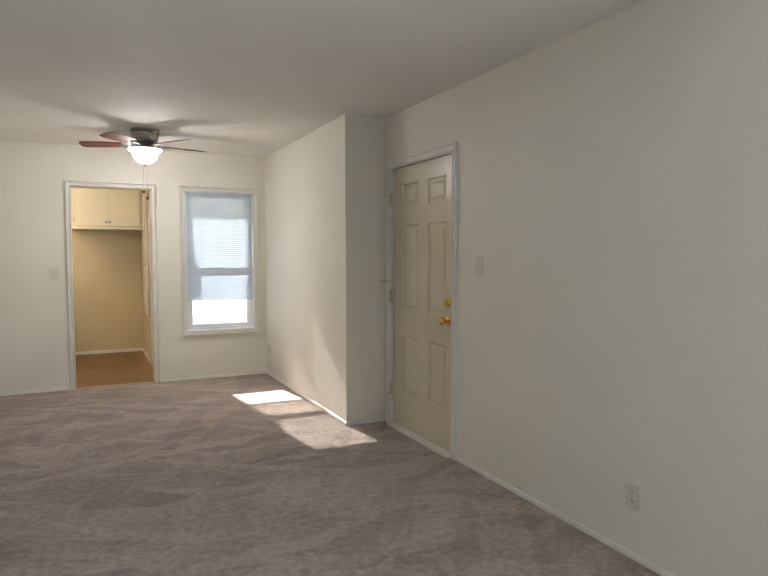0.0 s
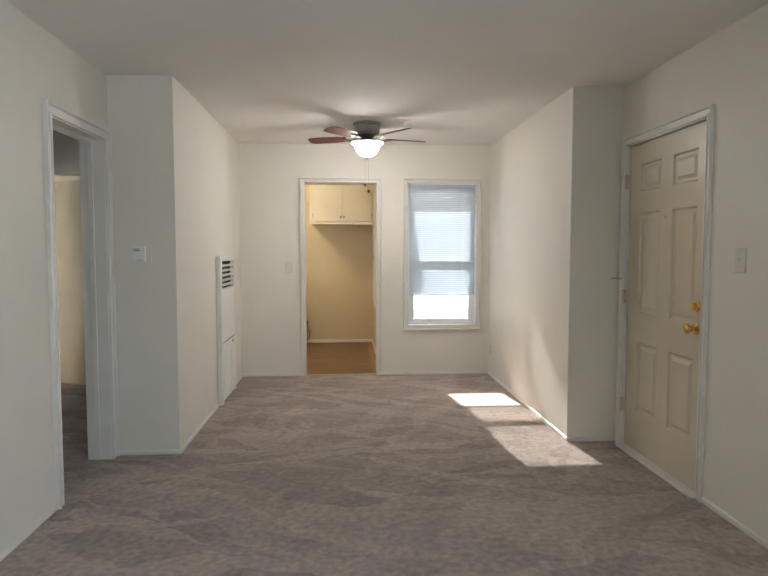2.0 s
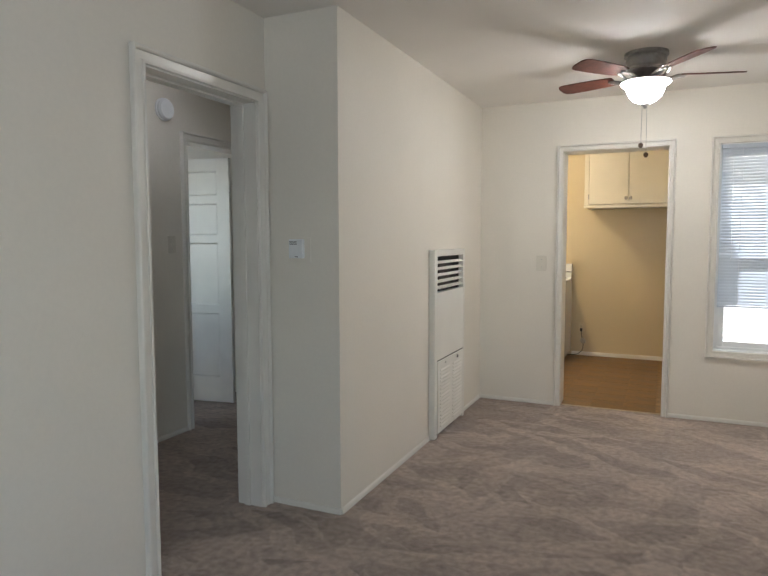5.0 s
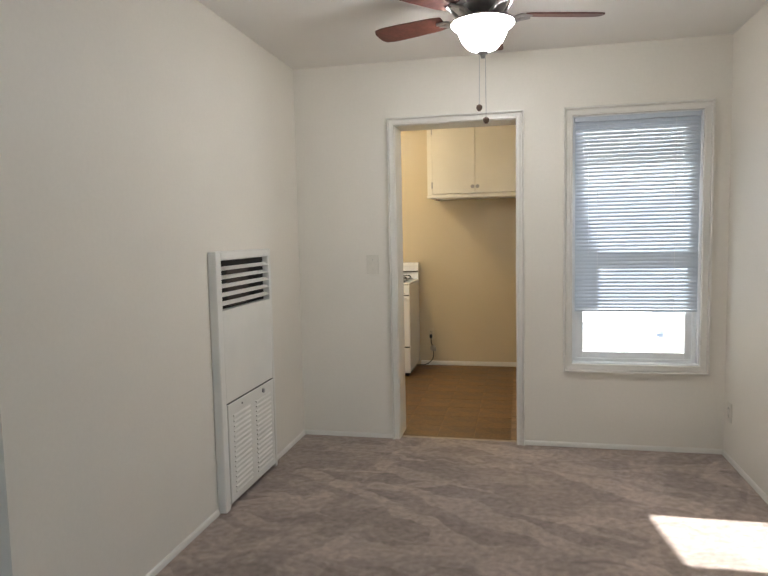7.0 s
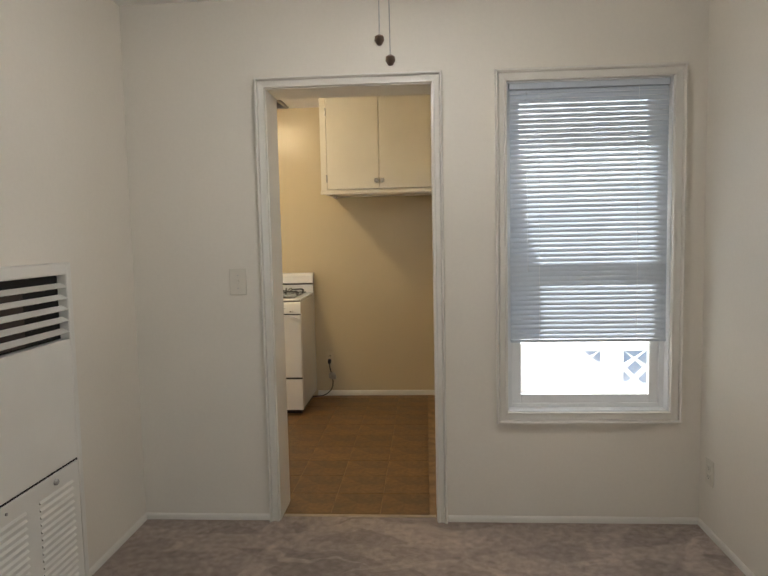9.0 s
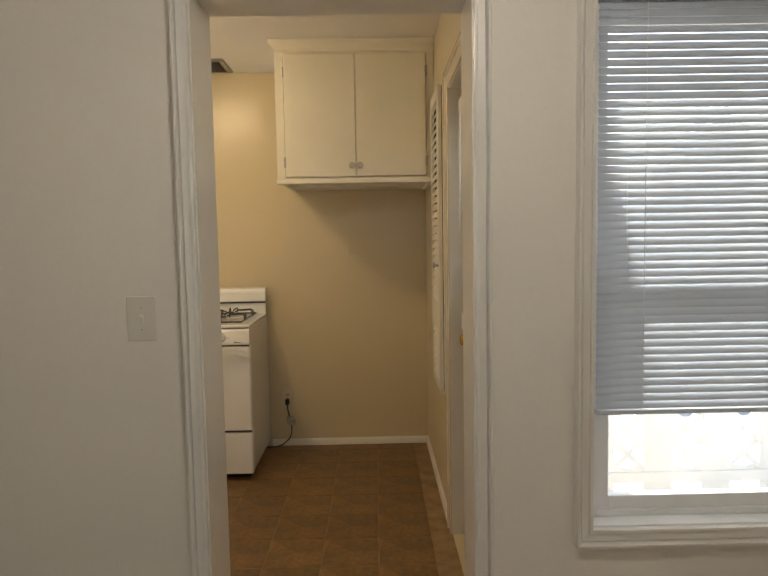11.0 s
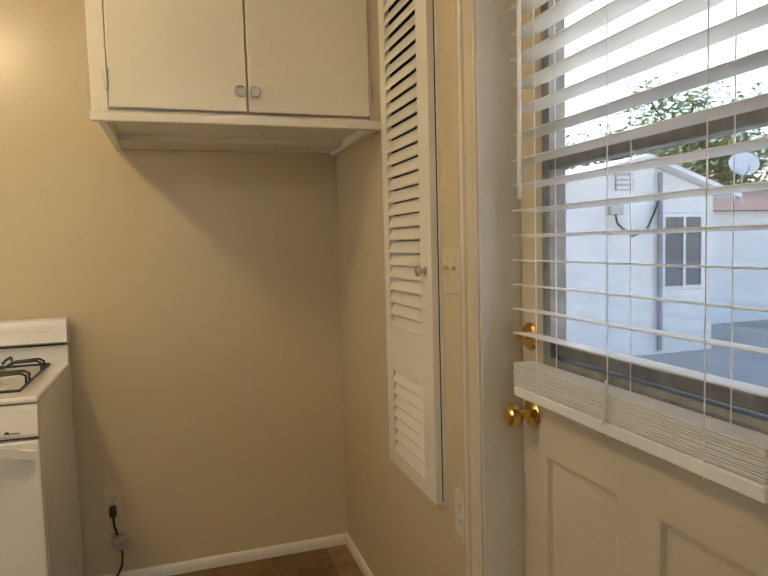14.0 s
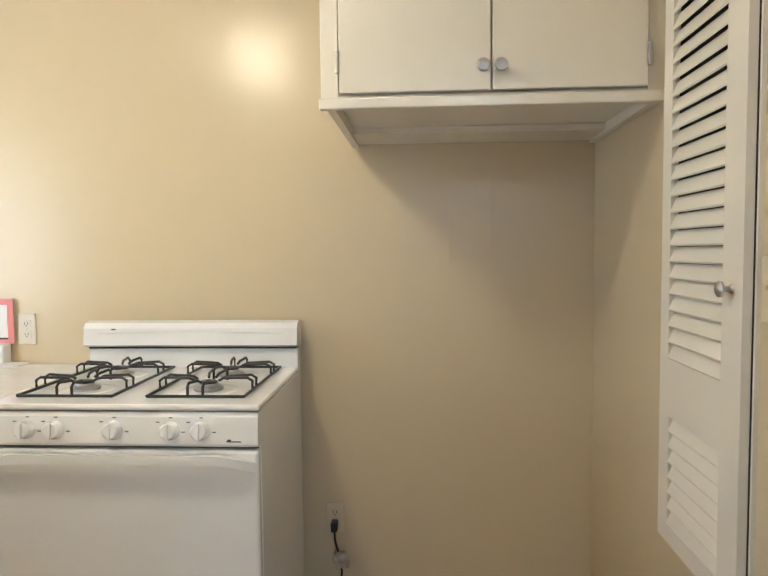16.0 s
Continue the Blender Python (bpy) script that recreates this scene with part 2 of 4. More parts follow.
def B(*a, **k):
    return box(bmesh.new(), *a, **k)


def lathe(profile, m=Matrix(), seg=24):
    """A turned shape round z: profile of (radius, z)."""
    bm = bmesh.new()
    rings = []
    for r, z in profile:
        if r < 1e-5:
            rings.append([bm.verts.new(m @ Vector((0, 0, z)))])
        else:
            rings.append([bm.verts.new(m @ Vector((r * math.cos(2 * math.pi * i / seg), r * math.sin(2 * math.pi * i / seg), z))) for i in range(seg)])
    for a, b in zip(rings, rings[1:]):
        for i in range(seg):
            j = (i + 1) % seg
            q = [a[i % len(a)], a[j % len(a)], b[j % len(b)], b[i % len(b)]]
            q = list(dict.fromkeys(q))
            if len(q) > 2:
                bm.faces.new(q)
    return bm


def tube(bm, pts, r, seg=6):
    """A round bar along points."""
    rings = []
    pts = [Vector(p) for p in pts]
    for i, p in enumerate(pts):
        d = (pts[min(i + 1, len(pts) - 1)] - pts[max(i - 1, 0)]).normalized()
        q = d.to_track_quat("Z", "Y")
        rings.append([bm.verts.new(p + q @ Vector((r * math.cos(2 * math.pi * k / seg), r * math.sin(2 * math.pi * k / seg), 0))) for k in range(seg)])
    for a, b in zip(rings, rings[1:]):
        for k in range(seg):
            bm.faces.new((a[k], a[(k + 1) % seg], b[(k + 1) % seg], b[k]))
    bm.faces.new(rings[0])
    bm.faces.new(rings[-1])
    return bm


def wall_maker(axis, plane, face):
    """Maps (u along the wall, v up, h out of its face) to the world."""
    if axis == "y":
        return lambda u, v, h: Vector((u, plane + face * h, v))
    return lambda u, v, h: Vector((plane + face * h, u, v))


def mbox(bm, M, u0, u1, v0, v1, h0, h1, bevel=0.0):
    a, b = M(u0, v0, h0), M(u1, v1, h1)
    return box(bm, min(a.x, b.x), max(a.x, b.x), min(a.y, b.y), max(a.y, b.y), min(a.z, b.z), max(a.z, b.z), bevel)


def casing(M, u0, u1, v0, v1, prof, closed=False):
    """A mitred moulding round an opening: profile of (distance outwards, height off the wall)."""
    bm = bmesh.new()
    if closed:
        corners = [(u0, v0, -1, -1), (u0, v1, -1, 1), (u1, v1, 1, 1), (u1, v0, 1, -1)]
    else:
        corners = [(u0, v0, -1, 0), (u0, v1, -1, 1), (u1, v1, 1, 1), (u1, v0, 1, 0)]
    rows = [[bm.verts.new(M(u + du * d, v + dv * d, h)) for d, h in prof] for u, v, du, dv in corners]
    pairs = list(zip(rows, rows[1:])) + ([(rows[-1], rows[0])] if closed else [])
    for a, b in pairs:
        for i in range(len(prof) - 1):
            bm.faces.new((a[i], a[i + 1], b[i + 1], b[i]))
    return bm


COLONIAL = [(0.0, 0.0), (0.0, 0.010), (0.003, 0.013), (0.014, 0.013), (0.017, 0.008), (0.046, 0.011), (0.049, 0.008), (0.052, 0.015), (0.058, 0.019),
            (0.066, 0.019), (0.070, 0.015), (0.070, 0.0)]


def scaled(prof, w, deep=1.0):
    return [(d / 0.07 * w, h * deep * 1.4) for d, h in prof]


def holed_wall(name, axis, a, b, lo, hi, z0, z1, holes, mat, label=""):
    """A thick wall from a to b through which openings (u0, u1, v0, v1) go."""
    bm = bmesh.new()
    us = sorted({lo, hi, *[h[0] for h in holes], *[h[1] for h in holes]})
    for u0, u1 in zip(us, us[1:]):
        spans, v = [], z0
        for h in sorted((h for h in holes if h[0] <= u0 + 1e-6 and h[1] >= u1 - 1e-6), key=lambda h: h[2]):
            if h[2] > v + 1e-6:
                spans.append((v, h[2]))
            v = h[3]
        if v < z1 - 1e-6:
            spans.append((v, z1))
        for v0, v1 in spans:
            if axis == "y":
                box(bm, u0, u1, a, b, v0, v1)
            else:
                box(bm, a, b, u0, u1, v0, v1)
    return structure(name, bm, mat, label, "wall")


def panelled(parent, M, u0, u1, v0, v1, thick, panels, mat, leaf_name="leaf", raised=True, holes=()):
    """A door leaf with sunk panels; face at h = 0. Holes go right through."""
    us = sorted({u0, u1, *[c for p in list(panels) + list(holes) for c in p[:2]]})
    vs = sorted({v0, v1, *[c for p in list(panels) + list(holes) for c in p[2:]]})
    bm = bmesh.new()
    inside = lambda u, v, ps: any(p[0] < u < p[1] and p[2] < v < p[3] for p in ps)
    for a, b in zip(us, us[1:]):
        for c, d in zip(vs, vs[1:]):
            mu, mv = (a + b) / 2, (c + d) / 2
            if not inside(mu, mv, list(panels) + list(holes)):
                bm.faces.new([bm.verts.new(M(*q, 0)) for q in ((a, c), (b, c), (b, d), (a, d))])
            if not inside(mu, mv, holes):
                bm.faces.new([bm.verts.new(M(*q, -thick)) for q in ((a, c), (b, c), (b, d), (a, d))])
    for p in [(u0, u1, v0, v1)] + list(holes):
        ring = [(p[0], p[2]), (p[1], p[2]), (p[1], p[3]), (p[0], p[3])]
        for q, r in zip(ring, ring[1:] + ring[:1]):
            bm.faces.new([bm.verts.new(M(*q, 0)), bm.verts.new(M(*r, 0)), bm.verts.new(M(*r, -thick)), bm.verts.new(M(*q, -thick))])
    bmesh.ops.remove_doubles(bm, verts=bm.verts, dist=0.0005)
    leaf = part(leaf_name, bm, mat, parent)
    for p in panels:
        bm = bmesh.new()
        steps = [(0, 0), (0.006, -0.002), (0.012, -0.011), (0.020, -0.012)] + ([(0.028, -0.012), (0.050, -0.004)] if raised else [])
        rings = []
        for e, h in steps:
            rings.append([bm.verts.new(M(*q, h)) for q in ((p[0] + e, p[2] + e), (p[1] - e, p[2] + e), (p[1] - e, p[3] - e), (p[0] + e, p[3] - e))])
        for a, b in zip(rings, rings[1:]):
            for i in range(4):
                bm.faces.new((a[i], a[(i + 1) % 4], b[(i + 1) % 4], b[i]))
        bm.faces.new(rings[-1])
        part("panel", bm, mat, leaf)
    return leaf


def aim(M, u, v, h=0.0):
    """A pose on a wall whose z points out of the wall and whose y points up."""
    o, n = M(u, v, h), (M(u, v, h + 1) - M(u, v, h))
    z, y = n.normalized(), Vector((0, 0, 1))
    x = y.cross(z)
    return Matrix(((x.x, y.x, z.x, o.x), (x.y, y.y, z.y, o.y), (x.z, y.z, z.z, o.z), (0, 0, 0, 1)))


def knob_profile(r=0.027, out=0.06):
    return [(0, 0), (r * 1.2, 0), (r * 1.25, 0.004), (r * 0.9, 0.009), (r * 0.42, 0.012), (r * 0.40, out * 0.45), (r * 0.75, out * 0.55), (r, out * 0.75),
            (r * 0.95, out * 0.92), (r * 0.6, out), (r * 0.3, out * 1.005), (0, out)]


# ---- structure: floors and ceilings ----
TOP = 2.455
bm = B(-0.41, 3.0, -8.3, -2.43, -0.06, 0)
box(bm, 0, 2.65, -2.43, 0.045, -0.06, 0)
box(bm, -0.41, 0, -2.53, -2.43, -0.06, 0)
box(bm, -1.66, -0.41, -4.2, -0.55, -0.06, 0)
box(bm, -4.0, -1.66, -3.2, -0.7, -0.06, 0)
structure("floor", bm, CARPETM, "beige cut-pile wall-to-wall carpet with vacuum strokes", "carpet")
bm = B(-1.25, 1.5, 0.045, 2.4, -0.06, -0.002)
box(bm, 1.5, 1.66, 0.24, 1.08, -0.06, -0.002)
kfloor = structure("floor_kitchen", bm, GROUT, "brown vinyl kitchen floor with tile joints", "floor")
structure("floor_bathroom", B(-3.0, -1.35, -0.55, 1.1, -0.06, -0.001), CARPETM, "dim beige bathroom floor", "floor")
structure("ceiling", B(-0.55, 3.15, -8.5, 0.14, TOP, TOP + 0.12), CEIL, "off-white painted plaster ceiling", "ceiling")
structure("ceiling_kitchen", B(-1.4, 1.62, 0.14, 2.54, TOP, TOP + 0.12), CEIL, "cream painted kitchen ceiling", "ceiling")
structure("ceiling_hall", B(-4.1, -0.55, -4.4, 1.2, TOP, TOP + 0.12), CEIL, "white painted hall ceiling", "ceiling")

# ---- structure: walls ----
holed_wall("wall_north", "y", 0.0, 0.20, 0.0, 2.65, 0, TOP, [(0.672, 1.438, 0, 2.054), (1.772, 2.505, 0.535, 2.045)], PAINT,
           "cream painted wall with a kitchen doorway and a window")
structure("wall_north_return", B(-1.25, 0.0, 0.0, 0.20, 0, TOP), KPAINT, "cream painted kitchen wall", "wall")
structure("wall_jog", B(2.65, 3.15, -2.43, 0.14, 0, TOP), PAINT, "cream painted wall beside the front door", "wall")
holed_wall("wall_east", "x", 3.0, 3.15, -8.5, -2.43, 0, TOP, [(-3.462, -2.53, 0, 2.045), (-8.1, -6.4, 0.85, 2.05)], PAINT, "pale cream wall with the front door and a window")
holed_wall("wall_west", "x", -0.55, -0.41, -8.5, -2.53, 0, TOP, [(-3.335, -2.612, 0, 2.034)], PAINT, "pale cream wall with the hall doorway")
structure("wall_chase", B(-0.55, 0.0, -2.53, 0.0, 0, TOP), PAINT, "cream painted wall block that holds the heater", "wall")
holed_wall("wall_south", "y", -8.5, -8.3, -0.41, 3.0, 0, TOP, [], PAINT, "plain cream rear wall")
holed_wall("wall_kitchen_east", "x", 1.5, 1.62, 0.20, 2.4, -0.4, 2.595, [(0.245, 1.072, 0, 2.035)], KPAINT, "cream gloss kitchen wall with the back door")
structure("wall_kitchen_north", B(-1.4, 1.62, 2.4, 2.54, -0.4, 2.595), KPAINT, "cream gloss kitchen wall behind the stove", "wall")
holed_wall("wall_kitchen_west", "x", -1.35, -1.25, -0.55, 2.4, 0, TOP, [(1.1, 2.1, 1.0, 2.0)], KPAINT, "plain kitchen wall with a window")
holed_wall("wall_hall_west", "x", -1.80, -1.66, -4.2, -0.69, 0, TOP, [(-1.70, -0.985, 0, 2.06)], PAINT, "pale hall wall with a bedroom doorway")
holed_wall("wall_hall_north", "y", -0.69, -0.55, -4.1, -0.55, 0, TOP, [(-1.66, -1.0, 0, 2.04)], PAINT, "pale hall wall with the bathroom doorway")
structure("wall_hall_south", B(-1.8, -0.55, -4.35, -4.2, 0, TOP), PAINT, "plain hall end wall", "wall")
structure("wall_bedroom_west", B(-4.1, -4.0, -3.3, -0.69, 0, TOP), PAINT, "plain bedroom wall", "wall")
holed_wall("wall_bedroom_south", "y", -3.3, -3.2, -4.1, -1.8, 0, TOP, [(-3.6, -2.2, 0.95, 2.05)], PAINT, "plain unseen bedroom wall with an added window")
structure("wall_bath_west", B(-3.1, -3.0, -0.55, 1.2, 0, TOP), PAINT, "plain bathroom wall", "wall")
holed_wall("wall_bath_north", "y", 1.0, 1.1, -3.0, -1.35, 0, TOP, [(-2.75, -1.75, 0.98, 2.08)], PAINT, "bathroom wall with a bright window")

structure("wall_patch", B(0.985, 1.137, 2.3975, 2.3995, 1.275, 1.605, bevel=0.0008), KPAINT, "painted-over patch on the kitchen wall", "wall patch")

MN, ME, MW = wall_maker("y", 0, -1), wall_maker("x", 3.0, -1), wall_maker("x", -0.41, 1)
MC, MJ, MX = wall_maker("y", -2.53, -1), wall_maker("x", 2.65, -1), wall_maker("x", 0.0, 1)
MKE, MKN, MH = wall_maker("x", 1.5, -1), wall_maker("y", 2.4, -1), wall_maker("x", -1.66, 1)

# ---- trim ----
def trim(name, bm, label, cat="trim", mat=TRIM):
    return structure(name, bm, mat, label, cat)


trim("trim_kitchen_doorway", casing(MN, 0.672, 1.438, 0, 2.054, scaled(COLONIAL, 0.046, 1.2)), "white fluted casing round the kitchen doorway", "door casing")
trim("trim_window", casing(MN, 1.772, 2.505, 0.535, 2.045, scaled(COLONIAL, 0.052, 1.2), True), "white moulded casing round the window", "window casing")
trim("trim_front_door", casing(ME, -3.462, -2.53, 0, 2.045, scaled(COLONIAL, 0.052, 0.8)), "cream moulded casing round the front door", "door casing")
trim("trim_hall_doorway", casing(MW, -3.335, -2.612, 0, 2.034, scaled(COLONIAL, 0.066)), "white fluted casing round the hall doorway", "door casing")
trim("trim_back_door", casing(MKE, 0.245, 1.072, 0, 2.035, scaled(COLONIAL, 0.080, 0.7)), "cream moulded casing round the back door", "door casing", DOORP)
trim("trim_bedroom_doorway", casing(MH, -1.70, -0.985, 0, 2.06, scaled(COLONIAL, 0.055)), "white casing round the bedroom doorway", "door casing")


def jamb(name, axis, a, b, u0, u1, v1, t, label, stop=None):
    """The boards that line a doorway, with a door stop."""
    M = (lambda u, v, h: Vector((u, h, v))) if axis == "y" else (lambda u, v, h: Vector((h, u, v)))
    bm = bmesh.new()
    mbox(bm, M, u0, u0 + t, 0, v1, a, b)
    mbox(bm, M, u1 - t, u1, 0, v1, a, b)
    mbox(bm, M, u0 + t, u1 - t, v1 - t, v1, a, b)
    if stop:
        mbox(bm, M, u0 + t, u0 + t + 0.011, 0, v1 - t, stop, stop + 0.035, 0.003)
        mbox(bm, M, u1 - t - 0.011, u1 - t, 0, v1 - t, stop, stop + 0.035, 0.003)
        mbox(bm, M, u0 + t + 0.011, u1 - t - 0.011, v1 - t - 0.011, v1 - t, stop, stop + 0.035, 0.003)
    return trim(name, bm, label, "door jamb")


jamb("jamb_kitchen_doorway", "y", -0.004, 0.208, 0.668, 1.442, 2.058, 0.008, "white painted jamb of the kitchen doorway")
jamb("jamb_hall_doorway", "x", -0.556, -0.406, -3.339, -2.608, 2.038, 0.010, "white painted jamb of the hall doorway", -0.51)
jamb("jamb_bedroom_doorway", "x", -1.81, -1.656, -1.704, -0.981, 2.064, 0.010, "white painted jamb of the bedroom doorway")
jamb("jamb_front_door", "x", 2.996, 3.14, -3.466, -2.526, 2.049, 0.012, "cream painted jamb of the front door")
jamb("jamb_back_door", "x", 1.496, 1.63, 0.241, 1.076, 2.039, 0.008, "cream painted jamb of the back door")

BASE = [(0, 0), (0.010, 0), (0.010, 0.014), (0.008, 0.022), (0.004, 0.027), (0.0, 0.029)]


def baseboard(M, u0, u1, high=1.0, mat=TRIM, name="baseboard", deep=1.0):
    bm = bmesh.new()
    ends = [[bm.verts.new(M(u, v * high, h * deep)) for h, v in BASE] for u in (u0, u1)]
    for i in range(len(BASE)):
        j = (i + 1) % len(BASE)
        bm.faces.new((ends[0][i], ends[0][j], ends[1][j], ends[1][i]))
    bm.faces.new(ends[0])
    bm.faces.new(ends[1])
    return structure(name, bm, mat, "low white painted baseboard", "baseboard")


baseboard(MN, 0.0, 0.627)
baseboard(MN, 1.488, 2.65)
baseboard(MJ, -2.43, -0.014)
baseboard(wall_maker("y", -2.43, -1), 2.65, 3.0)
baseboard(ME, -8.3, -3.516)
baseboard(MW, -8.3, -3.403)
baseboard(MC, -0.41, 0.0)
baseboard(MX, -2.53, -1.28)
baseboard(MX, -0.598, -0.014)
baseboard(MH, -4.2, -1.757)
baseboard(MH, -0.928, -0.69)
baseboard(MKN, 0.45, 1.5, 1.5, deep=1.5)
baseboard(MKE, 1.16, 2.4, 1.5, deep=1.5)
structure("threshold", B(0.680, 1.43, 0.032, 0.058, -0.01, 0.004, 0.002), METALTHR, "thin metal strip between carpet and vinyl", "threshold")

# ---- front door ----
MD = wall_maker("x", 3.012, -1)
d1 = thing("door_1", "closed cream six-panel front door with brass knob and deadbolt", "door", kind="structure")
cols, rows_ = ((-3.36, -3.09), (-2.96, -2.69)), ((0.275, 0.745), (0.93, 1.59), (1.72, 1.905))
leaf = panelled(d1, MD, -3.445, -2.545, 0.018, 2.03, 0.045, [(a, b, c, d) for a, b in cols for c, d in rows_], DOORP)
part("knob", lathe(knob_profile(0.028, 0.065), aim(MD, -3.385, 0.915)), BRASS, d1, "polished brass round knob", True)
dead = part("deadbolt", lathe([(0, 0), (0.030, 0), (0.031, 0.006), (0.026, 0.012), (0.012, 0.014), (0, 0.014)], aim(MD, -3.392, 1.04)), BRASS, d1, "brass deadbolt with thumb turn", True)
part("thumb_turn", B(2.978, 2.998, -3.396, -3.388, 1.022, 1.058, bevel=0.003), BRASS, dead)
part("peephole", lathe([(0, 0), (0.009, 0), (0.009, 0.004), (0.005, 0.005), (0, 0.003)], aim(MD, -3.025, 1.545), 12), BRASS, d1, "small brass peephole")
for z in (0.29, 1.03, 1.80):
    h = part("hinge", tube(bmesh.new(), [(2.985, -2.537, z - 0.05), (2.985, -2.537, z + 0.05)], 0.007, 10), DOORP, d1, "painted hinge", True)
    part("hinge_leaf", B(2.992, 2.997, -2.56, -2.515, z - 0.045, z + 0.045, bevel=0.001), DOORP, h)
part("door_stop", tube(bmesh.new(), [(2.99, -2.50, 1.15), (2.945, -2.475, 1.15), (2.925, -2.47, 1.15)], 0.006), NICKEL, d1, "hinge-pin door stop", True)
structure("door_sill", B(2.955, 3.15, -3.462, -2.53, -0.01, 0.016, bevel=0.004), TRIM, "white painted door sill strip", "door sill")
structure("porch_backing", B(3.12, 3.14, -3.45, -2.54, 0.016, 2.03), DOORP, "outer face of the front door", "door backing")


# ---- switches and outlets ----
def wall_plate(name, label, cat, M, u, v, w=0.072, h=0.116, kind_="switch", mat=PLATE, gangs=1):
    t = thing(name, label, cat, at=M(u, v, 0))
    inv = Matrix.Translation(-t.location)

    def put(n, bm, m_, parent=t, lab=""):
        bm.transform(inv)
        return part(n, bm, m_, parent, lab)
    plate = put("plate", mbox(bmesh.new(), M, u - w / 2, u + w / 2, v - h / 2, v + h / 2, 0.0005, 0.006, 0.0025), mat)
    for k in range(gangs):
        c = u + (k - (gangs - 1) / 2) * 0.046
        if kind_ == "switch":
            put("slot", mbox(bmesh.new(), M, c - 0.006, c + 0.006, v - 0.013, v + 0.013, 0.0055, 0.0075, 0.0005), mat)
            bm = mbox(bmesh.new(), M, c - 0.004, c + 0.004, v + 0.001, v + 0.010, 0.006, 0.018, 0.0015)
            put("toggle", bm, mat)
        else:
            for dv in (-0.020, 0.020):
                face = put("socket", mbox(bmesh.new(), M, c - 0.017, c + 0.017, v + dv - 0.014, v + dv + 0.014, 0.0055, 0.008, 0.002), mat)
                for du in (-0.006, 0.006):
                    put("slit", mbox(bmesh.new(), M, c + du - 0.0012, c + du + 0.0012, v + dv - 0.003, v + dv + 0.006, 0.007, 0.0084), DARK, face)
                put("earth_hole", mbox(bmesh.new(), M, c - 0.002, c + 0.002, v + dv - 0.010, v + dv - 0.006, 0.007, 0.0084), DARK, face)
        for dv in ((-0.030, 0.030) if kind_ == "switch" else (0.0,)):
            put("screw", lathe([(0, 0), (0.0028, 0), (0.002, 0.0012), (0, 0.0014)], aim(M, c, v + dv, 0.006), 8), NICKEL)
    return t


wall_plate("light_switch", "ivory toggle switch on the wall beside the kitchen doorway", "light switch", MN, 0.510, 1.165, 0.082, 0.125)
wall_plate("light_switch", "ivory double rocker plate beside the front door", "light switch", ME, -3.77, 1.297, 0.085, 0.12)
wall_plate("outlet", "white wall outlet low on the living room wall", "outlet", ME, -5.005, 0.285, kind_="outlet")
wall_plate("outlet", "white wall outlet low beside the window", "outlet", MJ, -0.107, 0.287, kind_="outlet")
wall_plate("light_switch", "beige double toggle switch beside the back door", "light switch", MKE, 1.224, 1.243, 0.115, 0.118, mat=IVORY, gangs=2)
wall_plate("outlet", "beige outlet low beside the back door", "outlet", MKE, 1.195, 0.628, kind_="outlet", mat=PLATE)
wall_plate("outlet", "beige outlet with a black plug in it", "outlet", MKN, 0.558, 0.326, 0.066, 0.112, kind_="outlet", mat=IVORY)
wall_plate("outlet", "white outlet above the counter beside the stove", "outlet", MKN, -0.606, 1.037, 0.068, 0.118, kind_="outlet")
wall_plate("light_switch", "white toggle switch on the hall wall", "light switch", MH, -1.866, 1.33, 0.075, 0.12)

# thermostat
t = thing("thermostat", "small white square thermostat on a backing plate", "thermostat")
part("backing_plate", mbox(bmesh.new(), MC, -0.285, -0.155, 1.255, 1.375, 0.0005, 0.004, 0.001), PAINT, t)
tb = part("body", mbox(bmesh.new(), MC, -0.268, -0.188, 1.272, 1.366, 0.004, 0.027, 0.004), VINYL, t)
for k in range(2):
    part("slot", mbox(bmesh.new(), MC, -0.262 + 0.0, -0.220, 1.350 - 0.010 * k, 1.354 - 0.010 * k, 0.0265, 0.0278), DARK, tb)
part("mark", mbox(bmesh.new(), MC, -0.232, -0.215, 1.278, 1.281, 0.0265, 0.0278), INK, tb)

# smoke detector in the hall
t = thing("smoke_detector", "round white smoke detector high on the hall wall", "smoke detector")
part("base", lathe([(0, 0), (0.075, 0), (0.075, 0.012), (0.070, 0.014)], aim(MH, -1.907, 2.232)), VINYL, t, smooth=True)
part("cover", lathe([(0.070, 0.012), (0.070, 0.030), (0.060, 0.042), (0.030, 0.046), (0, 0.046)], aim(MH, -1.907, 2.232)), VINYL, t, smooth=True)

# ---- wall heater ----
t = thing("wall_heater", "tall white enamel wall furnace with dark louvred grille", "heater")
y0, y1 = -1.276, -0.600
GY0, GY1 = -1.222, -0.632
part("side_trim", mbox(bmesh.new(), MX, y0, GY0, 0.004, 1.292, 0.0, 0.045, 0.006), HEATP, t)
part("side_trim", mbox(bmesh.new(), MX, GY1, y1, 0.004, 1.292, 0.0, 0.045, 0.006), HEATP, t)
part("top_trim", mbox(bmesh.new(), MX, GY0, GY1, 1.247, 1.292, 0.0, 0.045, 0.006), HEATP, t)
part("front_panel", mbox(bmesh.new(), MX, GY0, GY1, 0.54, 1.003, 0.0, 0.043, 0.002), HEATP, t)
